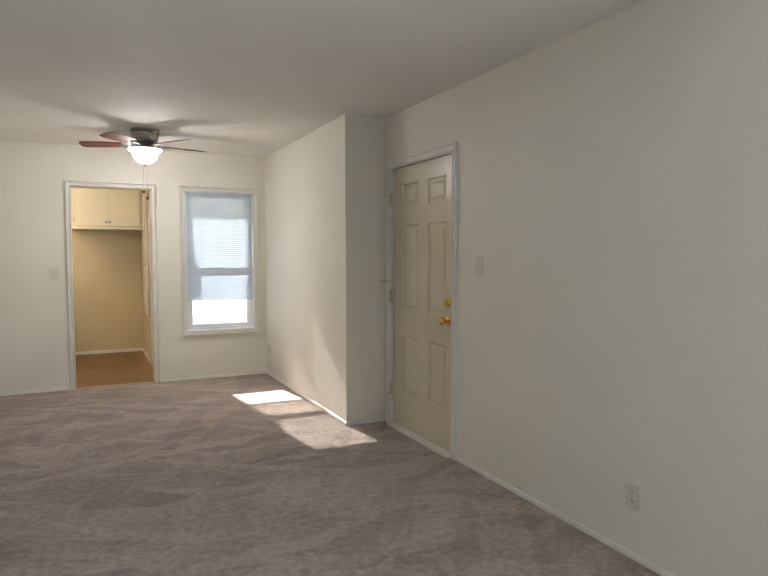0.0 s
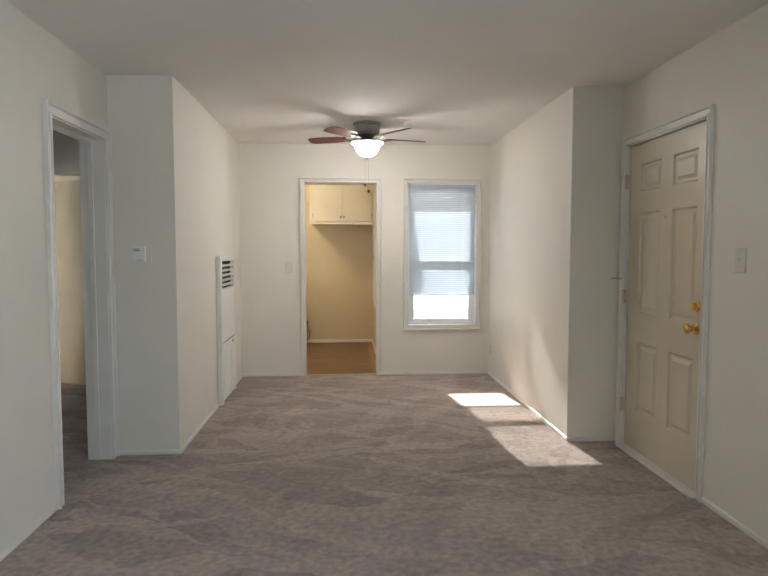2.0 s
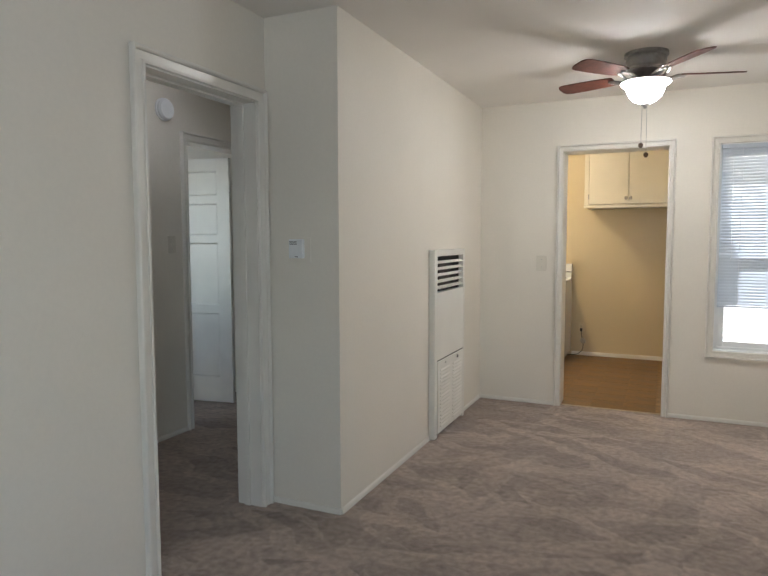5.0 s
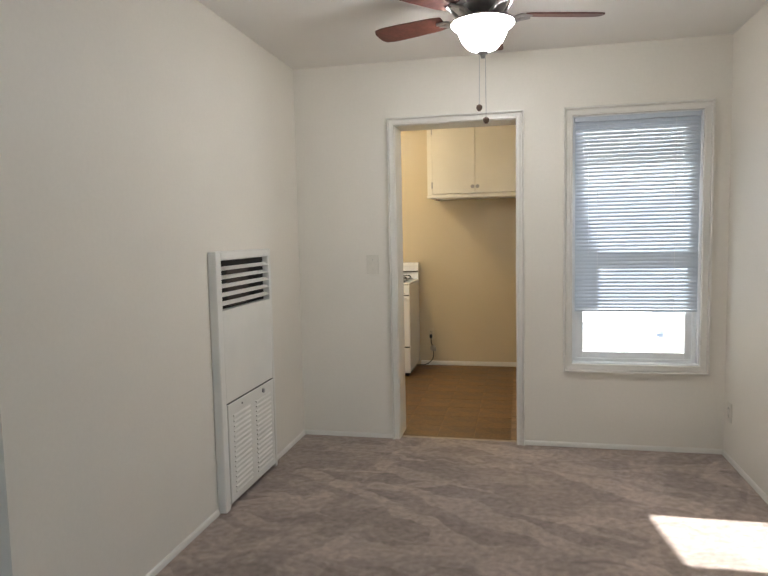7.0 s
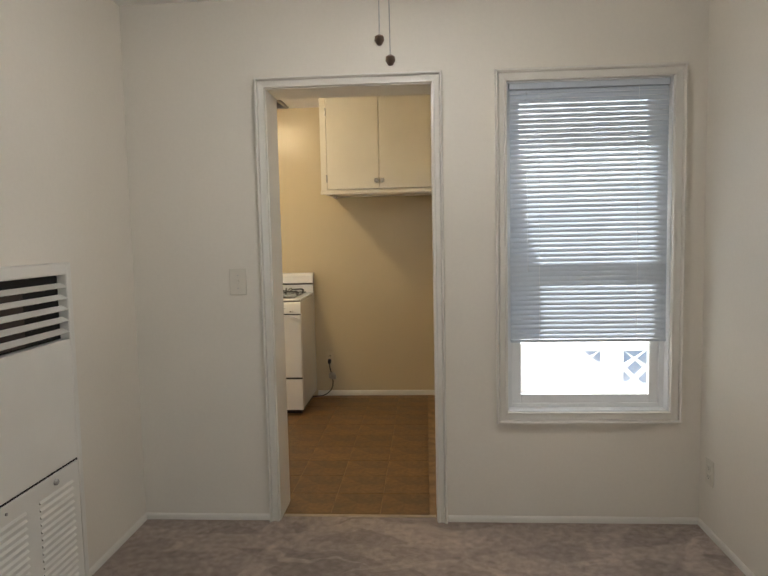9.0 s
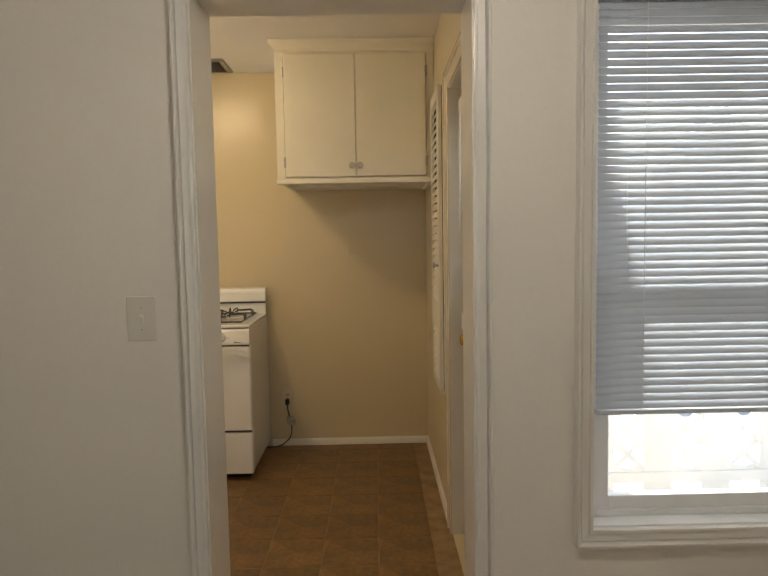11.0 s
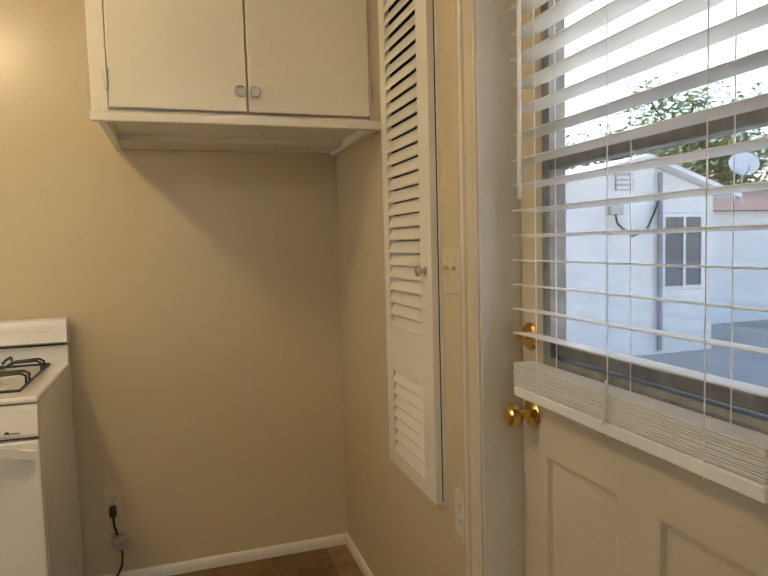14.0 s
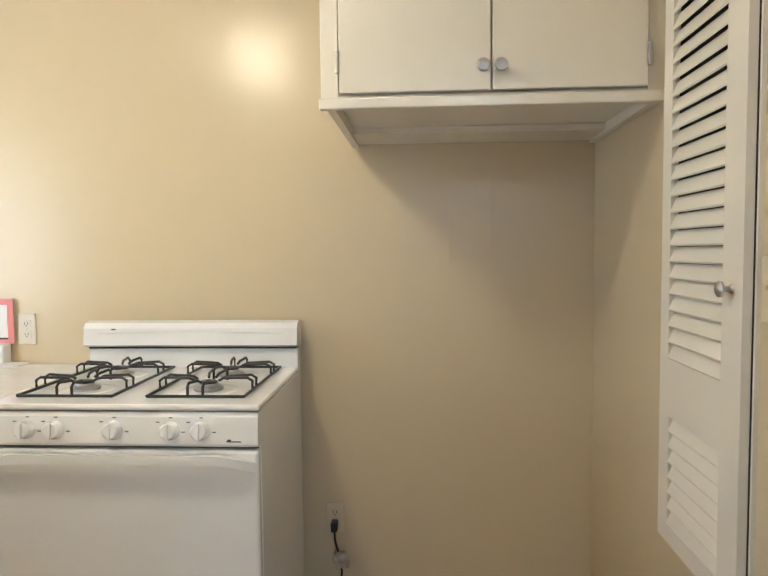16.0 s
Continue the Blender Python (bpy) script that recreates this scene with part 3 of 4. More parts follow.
# thin near-black sheet: the grille's inner shade is painted, not hollow
part("grille_shade", mbox(bmesh.new(), MX, GY0, GY1, 1.003, 1.247, 0.001, 0.005), DARK, t, "near-black sheet painted as shade behind the grille")
part("flue", mbox(bmesh.new(), MX, -1.10, -0.85, 1.01, 1.20, 0.005, 0.012, 0.002), material("sooty_metal", (0.08, 0.06, 0.05), 0.6, 0.3), t, "sooty metal baffle")
for k in range(5):
    z = 1.036 + 0.043 * k
    bm = bmesh.new()
    vs = [MX(u, z + dz, h) for u in (GY0, GY1) for dz, h in ((-0.010, 0.040), (-0.006, 0.043), (0.008, 0.016), (0.004, 0.014))]
    v = [bm.verts.new(p) for p in vs]
    for i in range(4):
        bm.faces.new((v[i], v[(i + 1) % 4], v[4 + (i + 1) % 4], v[4 + i]))
    bm.faces.new(v[:4])
    bm.faces.new(v[4:])
    part("louvre", bm, HEATP, t)
acc = part("access_panel", mbox(bmesh.new(), MX, GY0 + 0.006, GY1 - 0.006, 0.030, 0.532, 0.0, 0.047, 0.003), HEATP, t)
# black slab paints the shadow line round the access panel
part("panel_gap_shade", mbox(bmesh.new(), MX, GY0, GY1, 0.024, 0.538, 0.0, 0.040), DARK, t)
for a, b in ((-1.165, -0.965), (-0.89, -0.685)):
    for k in range(16):
        z = 0.075 + 0.026 * k
        bm = bmesh.new()
        pts = [(-0.006, 0.0468), (0.006, 0.0468), (-0.003, 0.0535)]
        ends = [[bm.verts.new(MX(u, z + dz, h)) for dz, h in pts] for u in (a, b)]
        for i in range(3):
            bm.faces.new((ends[0][i], ends[0][(i + 1) % 3], ends[1][(i + 1) % 3], ends[1][i]))
        bm.faces.new(ends[0])
        bm.faces.new(ends[1])
        part("vent_slit", bm, HEATP, acc)
part("knob", lathe([(0, 0), (0.012, 0), (0.012, 0.008), (0.008, 0.012), (0, 0.012)], aim(MX, -0.79, 0.503, 0.046), 14), NICKEL, acc, "small metal latch knob", True)
part("knob", lathe([(0, 0), (0.005, 0), (0.005, 0.006), (0, 0.007)], aim(MX, -1.06, 0.505, 0.046), 10), NICKEL, acc, "small metal screw", True)

# ---- window with blind ----
w = thing("window_1", "white vinyl sash window with two panes", "window", kind="structure")
part("window_sill", B(1.768, 2.509, -0.006, 0.20, 0.527, 0.541, bevel=0.003), VINYL, w)
for n_, a in (("window_jamb", (1.768, 1.778)), ("window_jamb", (2.499, 2.509))):
    part(n_, B(a[0], a[1], 0.0, 0.20, 0.541, 2.049), VINYL, w)
part("window_head", B(1.778, 2.499, 0.0, 0.20, 2.039, 2.049), VINYL, w)


def sash(parent, y, z0, z1, x0=1.80, x1=2.478, wd=0.042):
    s = part("sash_frame", B(x0, x0 + wd, y, y + 0.035, z0, z1, bevel=0.003), VINYL, parent)
    part("rail", B(x0 + wd, x1 - wd, y, y + 0.035, z0, z0 + wd, bevel=0.003), VINYL, s)
    part("rail", B(x0 + wd, x1 - wd, y, y + 0.035, z1 - wd, z1, bevel=0.003), VINYL, s)
    part("stile", B(x1 - wd, x1, y, y + 0.035, z0, z1, bevel=0.003), VINYL, s)
    p = part("pane", B(x0 + wd - 0.003, x1 - wd + 0.003, y + 0.015, y + 0.019, z0 + wd - 0.003, z1 - wd + 0.003), GLASS, s, "clear glass pane")
    p.visible_shadow = False


bm = B(1.778, 1.802, 0.05, 0.125, 0.541, 2.039, bevel=0.002)
box(bm, 2.476, 2.499, 0.05, 0.125, 0.541, 2.039, 0.002)
box(bm, 1.802, 2.476, 0.05, 0.125, 0.541, 0.560, 0.002)
box(bm, 1.802, 2.476, 0.05, 0.125, 2.020, 2.039, 0.002)
part("window_frame", bm, VINYL, w)
sash(w, 0.06, 0.558, 1.255)
sash(w, 0.095, 1.205, 2.022)

bl = thing("mini_blind", "white aluminium mini blind lowered over most of the window", "blind")
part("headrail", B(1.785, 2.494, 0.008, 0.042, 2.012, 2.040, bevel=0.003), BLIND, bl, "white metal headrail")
SL = 51
zs = [0.885 + (2.005 - 0.885) * i / (SL - 1) for i in range(SL)]
bm = bmesh.new()
tilt = radians(66)
prof = []
for i in range(5):
    s_ = -0.0125 + 0.00625 * i
    c_ = 0.0018 * (1 - (s_ / 0.0125) ** 2)
    prof.append((s_ * math.cos(tilt) - c_ * math.sin(tilt), s_ * math.sin(tilt) + c_ * math.cos(tilt)))
rowa = [[bm.verts.new((x, py, pz)) for py, pz in prof] for x in (1.79, 2.494)]
for i in range(4):
    bm.faces.new((rowa[0][i], rowa[0][i + 1], rowa[1][i + 1], rowa[1][i]))
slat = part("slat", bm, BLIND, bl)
slat.location = (0, 0.025, zs[0])
for z in zs[1:]:
    o = new("slat", slat.data)
    o.parent = bl
    o.location = (0, 0.025, z)
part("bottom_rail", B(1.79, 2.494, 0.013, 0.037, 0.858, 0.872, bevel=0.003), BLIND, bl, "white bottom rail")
for x in (1.92, 2.36):
    for y in (0.0115, 0.0385):
        part("ladder_cord", tube(bmesh.new(), [(x, y, 0.865), (x, y, 2.015)], 0.0009, 5), VINYL, bl)
part("tilt_wand", tube(bmesh.new(), [(1.868, 0.002, 1.19), (1.862, 0.006, 2.015)], 0.0035, 8), GLASS, bl, "clear tilt wand")

# ---- ceiling fan ----
FX, FY = 1.296, -1.10
fan = thing("ceiling_fan", "brushed nickel ceiling fan with cherry blades and a lit glass bowl", "ceiling fan", at=(FX, FY, 0))
part("housing", lathe([(0, TOP), (0.122, TOP), (0.124, TOP - 0.018), (0.112, TOP - 0.026), (0.114, TOP - 0.05), (0.108, TOP - 0.075), (0.110, TOP - 0.082),
                       (0.102, TOP - 0.095), (0.104, TOP - 0.102), (0.090, TOP - 0.12), (0.066, TOP - 0.135), (0.06, TOP - 0.15), (0.062, TOP - 0.165), (0, TOP - 0.165)], seg=40), FANMETAL, fan, "brushed nickel motor housing", True)
part("hub", lathe([(0, 2.298), (0.075, 2.298), (0.085, 2.29), (0.085, 2.275), (0.07, 2.268), (0, 2.268)], seg=32), FANMETAL, fan, smooth=True)
BT = 2.285
# pan added to keep the bowl's glow off the ceiling
part("glow_block_pan", lathe([(0, BT + 0.008), (0.130, BT + 0.008), (0.143, BT + 0.005), (0.145, BT - 0.003), (0.1425, BT - 0.003), (0.140, BT + 0.002), (0, BT + 0.002)], seg=40), FANMETAL, fan, "metal pan added over the glass bowl to block upward glow", True)
part("bowl", lathe([(0.134, BT), (0.138, BT - 0.006), (0.131, BT - 0.014), (0.110, BT - 0.026), (0.105, BT - 0.045), (0.091, BT - 0.078), (0.065, BT - 0.106), (0.028, BT - 0.123), (0, BT - 0.126)], seg=40), BOWL, fan, "lit frosted glass bowl", True)
part("finial", lathe([(0, BT - 0.122), (0.026, BT - 0.122), (0.024, BT - 0.130), (0.012, BT - 0.136), (0.008, BT - 0.15), (0, BT - 0.152)], seg=16), NICKEL, fan, smooth=True)
for i in range(5):
    a = radians(16 + 72 * i)
    R = Matrix.Rotation(a, 4, "Z")
    bm = bmesh.new()
    outline = [(0.19, -0.045), (0.24, -0.056), (0.40, -0.064), (0.50, -0.064), (0.535, -0.055), (0.548, -0.03), (0.548, 0.03), (0.535, 0.055), (0.50, 0.064), (0.40, 0.064), (0.24, 0.056), (0.19, 0.045)]
    pt = Matrix.Rotation(radians(12), 4, "X")
    lo = [bm.verts.new(R @ (Matrix.Translation((0, 0, 2.325)) @ pt @ Vector((x, y, -0.003)))) for x, y in outline]
    hi = [bm.verts.new(R @ (Matrix.Translation((0, 0, 2.325)) @ pt @ Vector((x, y, 0.003)))) for x, y in outline]
    bm.faces.new(lo)
    bm.faces.new(hi)
    for k in range(len(lo)):
        j = (k + 1) % len(lo)
        bm.faces.new((lo[k], lo[j], hi[j], hi[k]))
    blade = part("blade", bm, WOOD, fan, "dark cherry wood blade")
    bm = bmesh.new()
    for s_ in (-1, 1):
        tube(bm, [R @ Vector(p) for p in ((0.07, 0.012 * s_, 2.29), (0.12, 0.035 * s_, 2.295), (0.17, 0.032 * s_, 2.313), (0.22, 0.012 * s_, 2.318))], 0.008, 8)
    part("bracket", bm, NICKEL, blade, "nickel blade bracket", True)
for dx, dz, n_ in ((-0.018, 1.925, "pull_chain"), (0.012, 1.868, "pull_chain")):
    ch = part(n_, tube(bmesh.new(), [(dx, 0.01, dz), (dx * 0.9, 0.01, 2.15)], 0.0016, 5), NICKEL, fan)
    part("pull", lathe([(0, -0.012), (0.006, -0.012), (0.014, 0.0), (0.013, 0.012), (0.004, 0.018), (0, 0.018)], Matrix.Translation((dx, 0.01, dz - 0.008)), 14), material("bronze_pull", (0.16, 0.11, 0.08), 0.4, 0.7), ch, "dark bronze pull", True)

# ---- kitchen: upper cabinet ----
cab = thing("wall_cabinet", "cream painted two-door wall cabinet with chrome knobs", "cabinet")
bm = B(0.638, 1.498, 1.775, 2.398, 1.722, 2.44)
part("carcass", bm, CABP, cab)
part("side_lip", B(0.642, 0.664, 1.776, 2.398, 1.690, 1.7215), CABP, cab)
part("side_lip", B(1.478, 1.498, 1.776, 2.398, 1.690, 1.7215), CABP, cab)
part("cleat", B(0.664, 1.478, 2.20, 2.398, 1.700, 1.7215, bevel=0.002), CABP, cab)
bm = B(0.631, 0.676, 1.757, 1.776, 1.69, 2.44, bevel=0.002)
box(bm, 1.455, 1.498, 1.757, 1.776, 1.69, 2.44, 0.002)
box(bm, 0.676, 1.455, 1.757, 1.776, 1.69, 1.718, 0.002)
box(bm, 0.676, 1.455, 1.757, 1.776, 2.385, 2.44, 0.002)
part("face_frame", bm, CABP, cab)
part("light_rail", B(0.626, 1.498, 1.750, 1.775, 1.684, 1.712, bevel=0.004), CABP, cab)
bm = bmesh.new()
cr = [(0.0, 2.395), (0.008, 2.395), (0.012, 2.410), (0.030, 2.428), (0.036, 2.445), (0.036, 2.4545), (0, 2.4545)]
fr = [bm.verts.new((0.64 - h, 1.757 - h, z)) for h, z in cr]
rt = [bm.verts.new((1.498, 1.757 - h, z)) for h, z in cr]
bk = [bm.verts.new((0.64 - h, 2.398, z)) for h, z in cr]
for i in range(len(cr) - 1):
    bm.faces.new((fr[i], fr[i + 1], rt[i + 1], rt[i]))
    bm.faces.new((fr[i], fr[i + 1], bk[i + 1], bk[i]))
part("crown", bm, CABP, cab)
for a, b, k in ((0.680, 1.0655, 1.045), (1.0695, 1.452, 1.089)):
    dr = part("door", B(a, b, 1.744, 1.7565, 1.722, 2.381, bevel=0.003), CABP, cab)
    part("knob", lathe([(0, 0), (0.011, 0), (0.006, 0.004), (0.006, 0.012), (0.015, 0.017), (0.017, 0.022), (0.014, 0.026), (0.004, 0.028), (0, 0.027)],
                       aim(wall_maker("y", 1.744, -1), k, 1.778)), NICKEL, dr, "chrome mushroom knob", True)
    hx = a - 0.004 if a < 1 else b + 0.004
    for z in (1.80, 2.285):
        part("hinge", tube(bmesh.new(), [(hx, 1.745, z - 0.028), (hx, 1.745, z + 0.028)], 0.006, 8), NICKEL, dr, "small nickel hinge", True)

# ---- kitchen: louvred ironing-board cupboard ----
MLV = wall_maker("x", 1.472, -1)
iron = thing("louvred_cupboard", "narrow cream cupboard with louvred door on the wall", "cupboard")
L0, L1, LZ0, LZ1 = 1.300, 1.690, 0.612, 2.105
part("frame", casing(wall_maker("x", 1.5, -1), L0 + 0.03, L1 - 0.03, LZ0 + 0.03, LZ1 - 0.03, [(0, 0), (0, 0.008), (0.038, 0.008), (0.040, 0.0)], True), CABP, iron)
# dark slab whose rim paints a shadow line beside the door
part("edge_shade", mbox(bmesh.new(), MKE, L0 - 0.002, L1 - 0.006, LZ0 + 0.006, LZ1 - 0.006, 0.0, 0.0105), DARK, iron)
P = [(1.378, 1.640, 1.055, 2.048), (1.378, 1.632, 0.658, 0.918)]
ld = panelled(iron, MLV, L0, L1, LZ0, LZ1, 0.018, [], CABP, "door", holes=P)
# dark sheet painted as the shade between the louvres
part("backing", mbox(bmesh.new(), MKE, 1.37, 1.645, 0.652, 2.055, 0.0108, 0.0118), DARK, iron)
for u0, u1, v0, v1 in P:
    n_ = round((v1 - v0) / 0.0375)
    for k in range(n_):
        z = v0 + (v1 - v0) * (k + 0.5) / n_
        bm = bmesh.new()
        pr = [(-0.0150, 0.0015), (-0.0190, -0.0015), (0.0135, -0.0155), (0.0175, -0.0125)]
        ends = [[bm.verts.new(MLV(u, z + dz, h)) for dz, h in pr] for u in (u0, u1)]
        for i in range(4):
            bm.faces.new((ends[0][i], ends[0][(i + 1) % 4], ends[1][(i + 1) % 4], ends[1][i]))
        part("louvre", bm, CABP, ld)
part("knob", lathe([(0, 0), (0.010, 0), (0.006, 0.004), (0.006, 0.014), (0.015, 0.019), (0.016, 0.024), (0.010, 0.028), (0, 0.028)], aim(MLV, 1.342, 1.240)), NICKEL, ld, "nickel mushroom knob", True)

# ---- kitchen: back door with window and blind ----
XB = 1.60
MB = wall_maker("x", XB, -1)
d2 = thing("door_2", "cream half-glazed back door with two lower panels", "door", kind="structure")
W0, W1, WZ0, WZ1 = 0.358, 0.972, 1.025, 1.93
leaf = panelled(d2, MB, 0.251, 1.066, 0.012, 2.028, 0.042, [(0.729, 0.973, 0.24, 0.838), (0.385, 0.630, 0.24, 0.838)], DOORP, raised=False, holes=[(W0, W1, WZ0, WZ1)])
wf = part("window_frame", casing(MB, W0 + 0.03, W1 - 0.03, WZ0 + 0.035, WZ1 - 0.03, [(0, -0.035), (0, 0.004), (0.010, 0.008), (0.022, 0.008), (0.030, 0.003), (0.034, 0.0)], True), ALU, d2, "dull aluminium window frame")
part("meeting_rail", mbox(bmesh.new(), MB, W0 + 0.03, W1 - 0.03, 1.462, 1.498, -0.03, 0.004, 0.003), ALU, wf)
part("bottom_rail", mbox(bmesh.new(), MB, W0 + 0.03, W1 - 0.03, 1.065, 1.090, -0.03, -0.004, 0.003), ALU, wf)
for a, b in ((1.09, 1.462), (1.498, 1.90)):
    p = part("pane", mbox(bmesh.new(), MB, W0 + 0.03, W1 - 0.03, a, b, -0.020, -0.017), GLASS, wf, "clear glass pane")
    p.visible_shadow = False
p = part("insect_screen", mbox(bmesh.new(), MB, W0 + 0.03, W1 - 0.03, 1.09, 1.462, -0.034, -0.033), SCREEN, wf, "fine grey insect screen")
p.visible_shadow = False
part("knob", lathe(knob_profile(0.026, 0.068), aim(MB, 1.022, 0.919)), BRASS, d2, "polished brass round knob", True)
db = part("deadbolt", lathe([(0, 0), (0.031, 0), (0.032, 0.004), (0.026, 0.010), (0.010, 0.012), (0, 0.012)], aim(MB, 1.026, 1.096)), BRASS, d2, "brass deadbolt rose", True)
part("thumb_turn", mbox(bmesh.new(), MB, 1.010, 1.044, 1.091, 1.101, 0.010, 0.028, 0.003), BRASS, db)

bb = thing("venetian_blind", "white wide-slat venetian blind half raised on the back door", "blind")
MV = wall_maker("x", 1.60, -1)
part("valance", mbox(bmesh.new(), MV, 0.365, 1.003, 1.90, 1.965, 0.004, 0.068, 0.004), VINYL, bb, "white valance box")
bm = mbox(bmesh.new(), wall_maker("x", 0, -1), 0.372, 0.998, -0.0013, 0.0013, -0.025, 0.025, 0.0008)
bm.transform(Matrix.Rotation(radians(5), 4, "Y"))
slat = part("slat", bm, VINYL, bb)
SX = 1.562
zs = [1.110 + 0.0532 * i for i in range(15)]
slat.location = (SX, 0, zs[0])
for z in zs[1:]:
    o = new("slat", slat.data)
    o.parent = bb
    o.location = (SX, 0, z)
bm = mbox(bmesh.new(), wall_maker("x", 0, -1), 0.372, 0.998, -0.0014, 0.0014, -0.025, 0.025, 0.0008)
flat = part("stacked_slat", bm, VINYL, bb)
for i in range(12):
    o = flat if i == 0 else new("stacked_slat", flat.data)
    o.parent = bb
    o.location = (SX + random.uniform(-0.002, 0.002), random.uniform(-0.002, 0.002), 1.000 + 0.0040 * i)
part("bottom_rail", mbox(bmesh.new(), wall_maker("x", SX, -1), 0.372, 0.998, 0.972, 0.996, -0.025, 0.025, 0.004), VINYL, bb, "white bottom rail")
for u in (0.47, 0.680, 0.905):
    for h in (-0.024, 0.024):
        part("ladder_cord", tube(bmesh.new(), [(SX - h, u, 0.97), (SX - h, u, 1.92)], 0.0012, 5), VINYL, bb)
part("cord_tassel", tube(bmesh.new(), [(SX - 0.027, 0.680, 1.07), (SX - 0.030, 0.680, 1.01), (SX - 0.032, 0.685, 0.990)], 0.0022, 6), VINYL, bb)
part("tilt_wand", tube(bmesh.new(), [(SX - 0.036, 0.945, 1.40), (SX - 0.032, 0.945, 1.91)], 0.0045, 8), VINYL, bb, "white tilt wand", True)

# ---- kitchen: stove ----
st = thing("stove", "white enamel gas range with four burners and black grates", "stove")
S0, S1, SF, SB = -0.325, 0.443, 1.785, 2.37
bm = B(S0, S1, SF + 0.012, SB, 0.055, 0.885, bevel=0.004)
part("body", bm, ENAMEL, st)
part("toe_kick", B(S0 + 0.03, S1 - 0.03, SF + 0.06, SB - 0.03, 0.0, 0.055), BLACK, st, "black recessed toe kick")
part("dark_seam", B(S0 + 0.006, S1 - 0.006, SF + 0.004, SF + 0.03, 0.05, 0.895), RUBBER, st)
part("drawer", B(S0, S1, SF - 0.022, SF + 0.012, 0.045, 0.285, bevel=0.008), ENAMEL, st)
od = part("oven_door", B(S0, S1, SF - 0.022, SF + 0.012, 0.298, 0.782, bevel=0.008), ENAMEL, st)
bm = bmesh.new()
hp = []
for i in range(25):
    f = i / 24
    x = S0 + 0.006 + (S1 - S0 - 0.012) * f
    e = min(f, 1 - f) * 24
    rise = min(1, e / 2.6)
    hp.append((x, SF - 0.022 - 0.038 * math.sin(rise * math.pi / 2), 0.770 - 0.004 - 0.030 * (1 - rise) ** 1.3))
prev = None
for x, y, z in hp:
    ring = [bm.verts.new((x, y, z + 0.012)), bm.verts.new((x, y, z - 0.014)), bm.verts.new((x, y + 0.014, z - 0.014)), bm.verts.new((x, y + 0.014, z + 0.012))]
    if prev:
        for i in range(4):
            bm.faces.new((prev[i], prev[(i + 1) % 4], ring[(i + 1) % 4], ring[i]))
    else:
        bm.faces.new(ring)
    prev = ring
bm.faces.new(prev)
part("handle", bm, ENAMEL, od, "white bar handle", True)
bm = bmesh.new()
pts = [(SF - 0.020, 0.792), (SF - 0.024, 0.80), (SF - 0.014, 0.872), (SF - 0.006, 0.884), (SF + 0.03, 0.884), (SF + 0.03, 0.792)]
ends = [[bm.verts.new((x, y, z)) for y, z in pts] for x in (S0, S1)]
for i in range(len(pts)):
    j = (i + 1) % len(pts)
    bm.faces.new((ends[0][i], ends[0][j], ends[1][j], ends[1][i]))
bm.faces.new(ends[0])
bm.faces.new(ends[1])
cp = part("control_panel", bm, ENAMEL, st)
for x in (-0.205, -0.123, 0.043, 0.202, 0.287):
    MK = Matrix.Translation((x, SF - 0.020, 0.836)) @ Matrix.Rotation(radians(82), 4, "X")
    kn = part("knob", lathe([(0, 0), (0.026, 0), (0.026, 0.004), (0.023, 0.010), (0.0215, 0.026), (0.018, 0.029), (0, 0.029)], MK, 24), ENAMEL, cp, "white control knob", True)
    bm = B(-0.005, 0.005, -0.022, 0.022, 0.026, 0.034, bevel=0.002)
    bm.transform(MK)
    part("grip", bm, ENAMEL, kn)
    for dx, dz in ((-0.036, 0.022), (0.0, 0.034), (0.036, -0.004)):
        bm = B(x + dx - 0.005, x + dx + 0.005, -0.0006, 0.0006, -0.0012, 0.0012)
        bm.transform(Matrix.Translation((0, SF - 0.0195 + dz * 0.13, 0.836 + dz)))
        part("mark", bm, INK, cp)
bm = B(0.358, 0.398, SF - 0.0245, SF - 0.022, 0.806, 0.8085)
box(bm, 0.360, 0.370, SF - 0.0243, SF - 0.0218, 0.8085, 0.813)
part("maker_mark", bm, INK, cp, "small dark maker's mark")
top = part("cooktop", B(S0 - 0.004, S1 + 0.004, SF - 0.016, SB - 0.045, 0.888, 0.906, bevel=0.007), ENAMEL, st)
bm = B(S0, S1, SB - 0.05, SB, 0.88, 0.975, bevel=0.003)
part("back_riser", bm, ENAMEL, st)
bm = bmesh.new()
pts = [(SB - 0.058, 0.982), (SB - 0.080, 0.990), (SB - 0.074, 1.050), (SB - 0.060, 1.068), (SB - 0.03, 1.074), (SB, 1.070), (SB, 0.982)]
ends = [[bm.verts.new((x, y, z)) for y, z in pts] for x in (S0 - 0.004, S1 + 0.004)]
for i in range(len(pts)):
    j = (i + 1) % len(pts)
    bm.faces.new((ends[0][i], ends[0][j], ends[1][j], ends[1][i]))
bm.faces.new(ends[0])
bm.faces.new(ends[1])
bg = part("backguard", bm, ENAMEL, st)
part("seam", B(S0 + 0.004, S1 - 0.004, SB - 0.056, SB - 0.004, 0.975, 0.983), RUBBER, st)
bm = bmesh.new()
tube(bm, [(S0 + 0.05 + (S1 - S0 - 0.1) * i / 20, SB - 0.077, 1.032 + 0.008 * math.sin(math.pi * i / 20)) for i in range(21)], 0.0018, 5)
part("crease", bm, ENAMEL, bg)
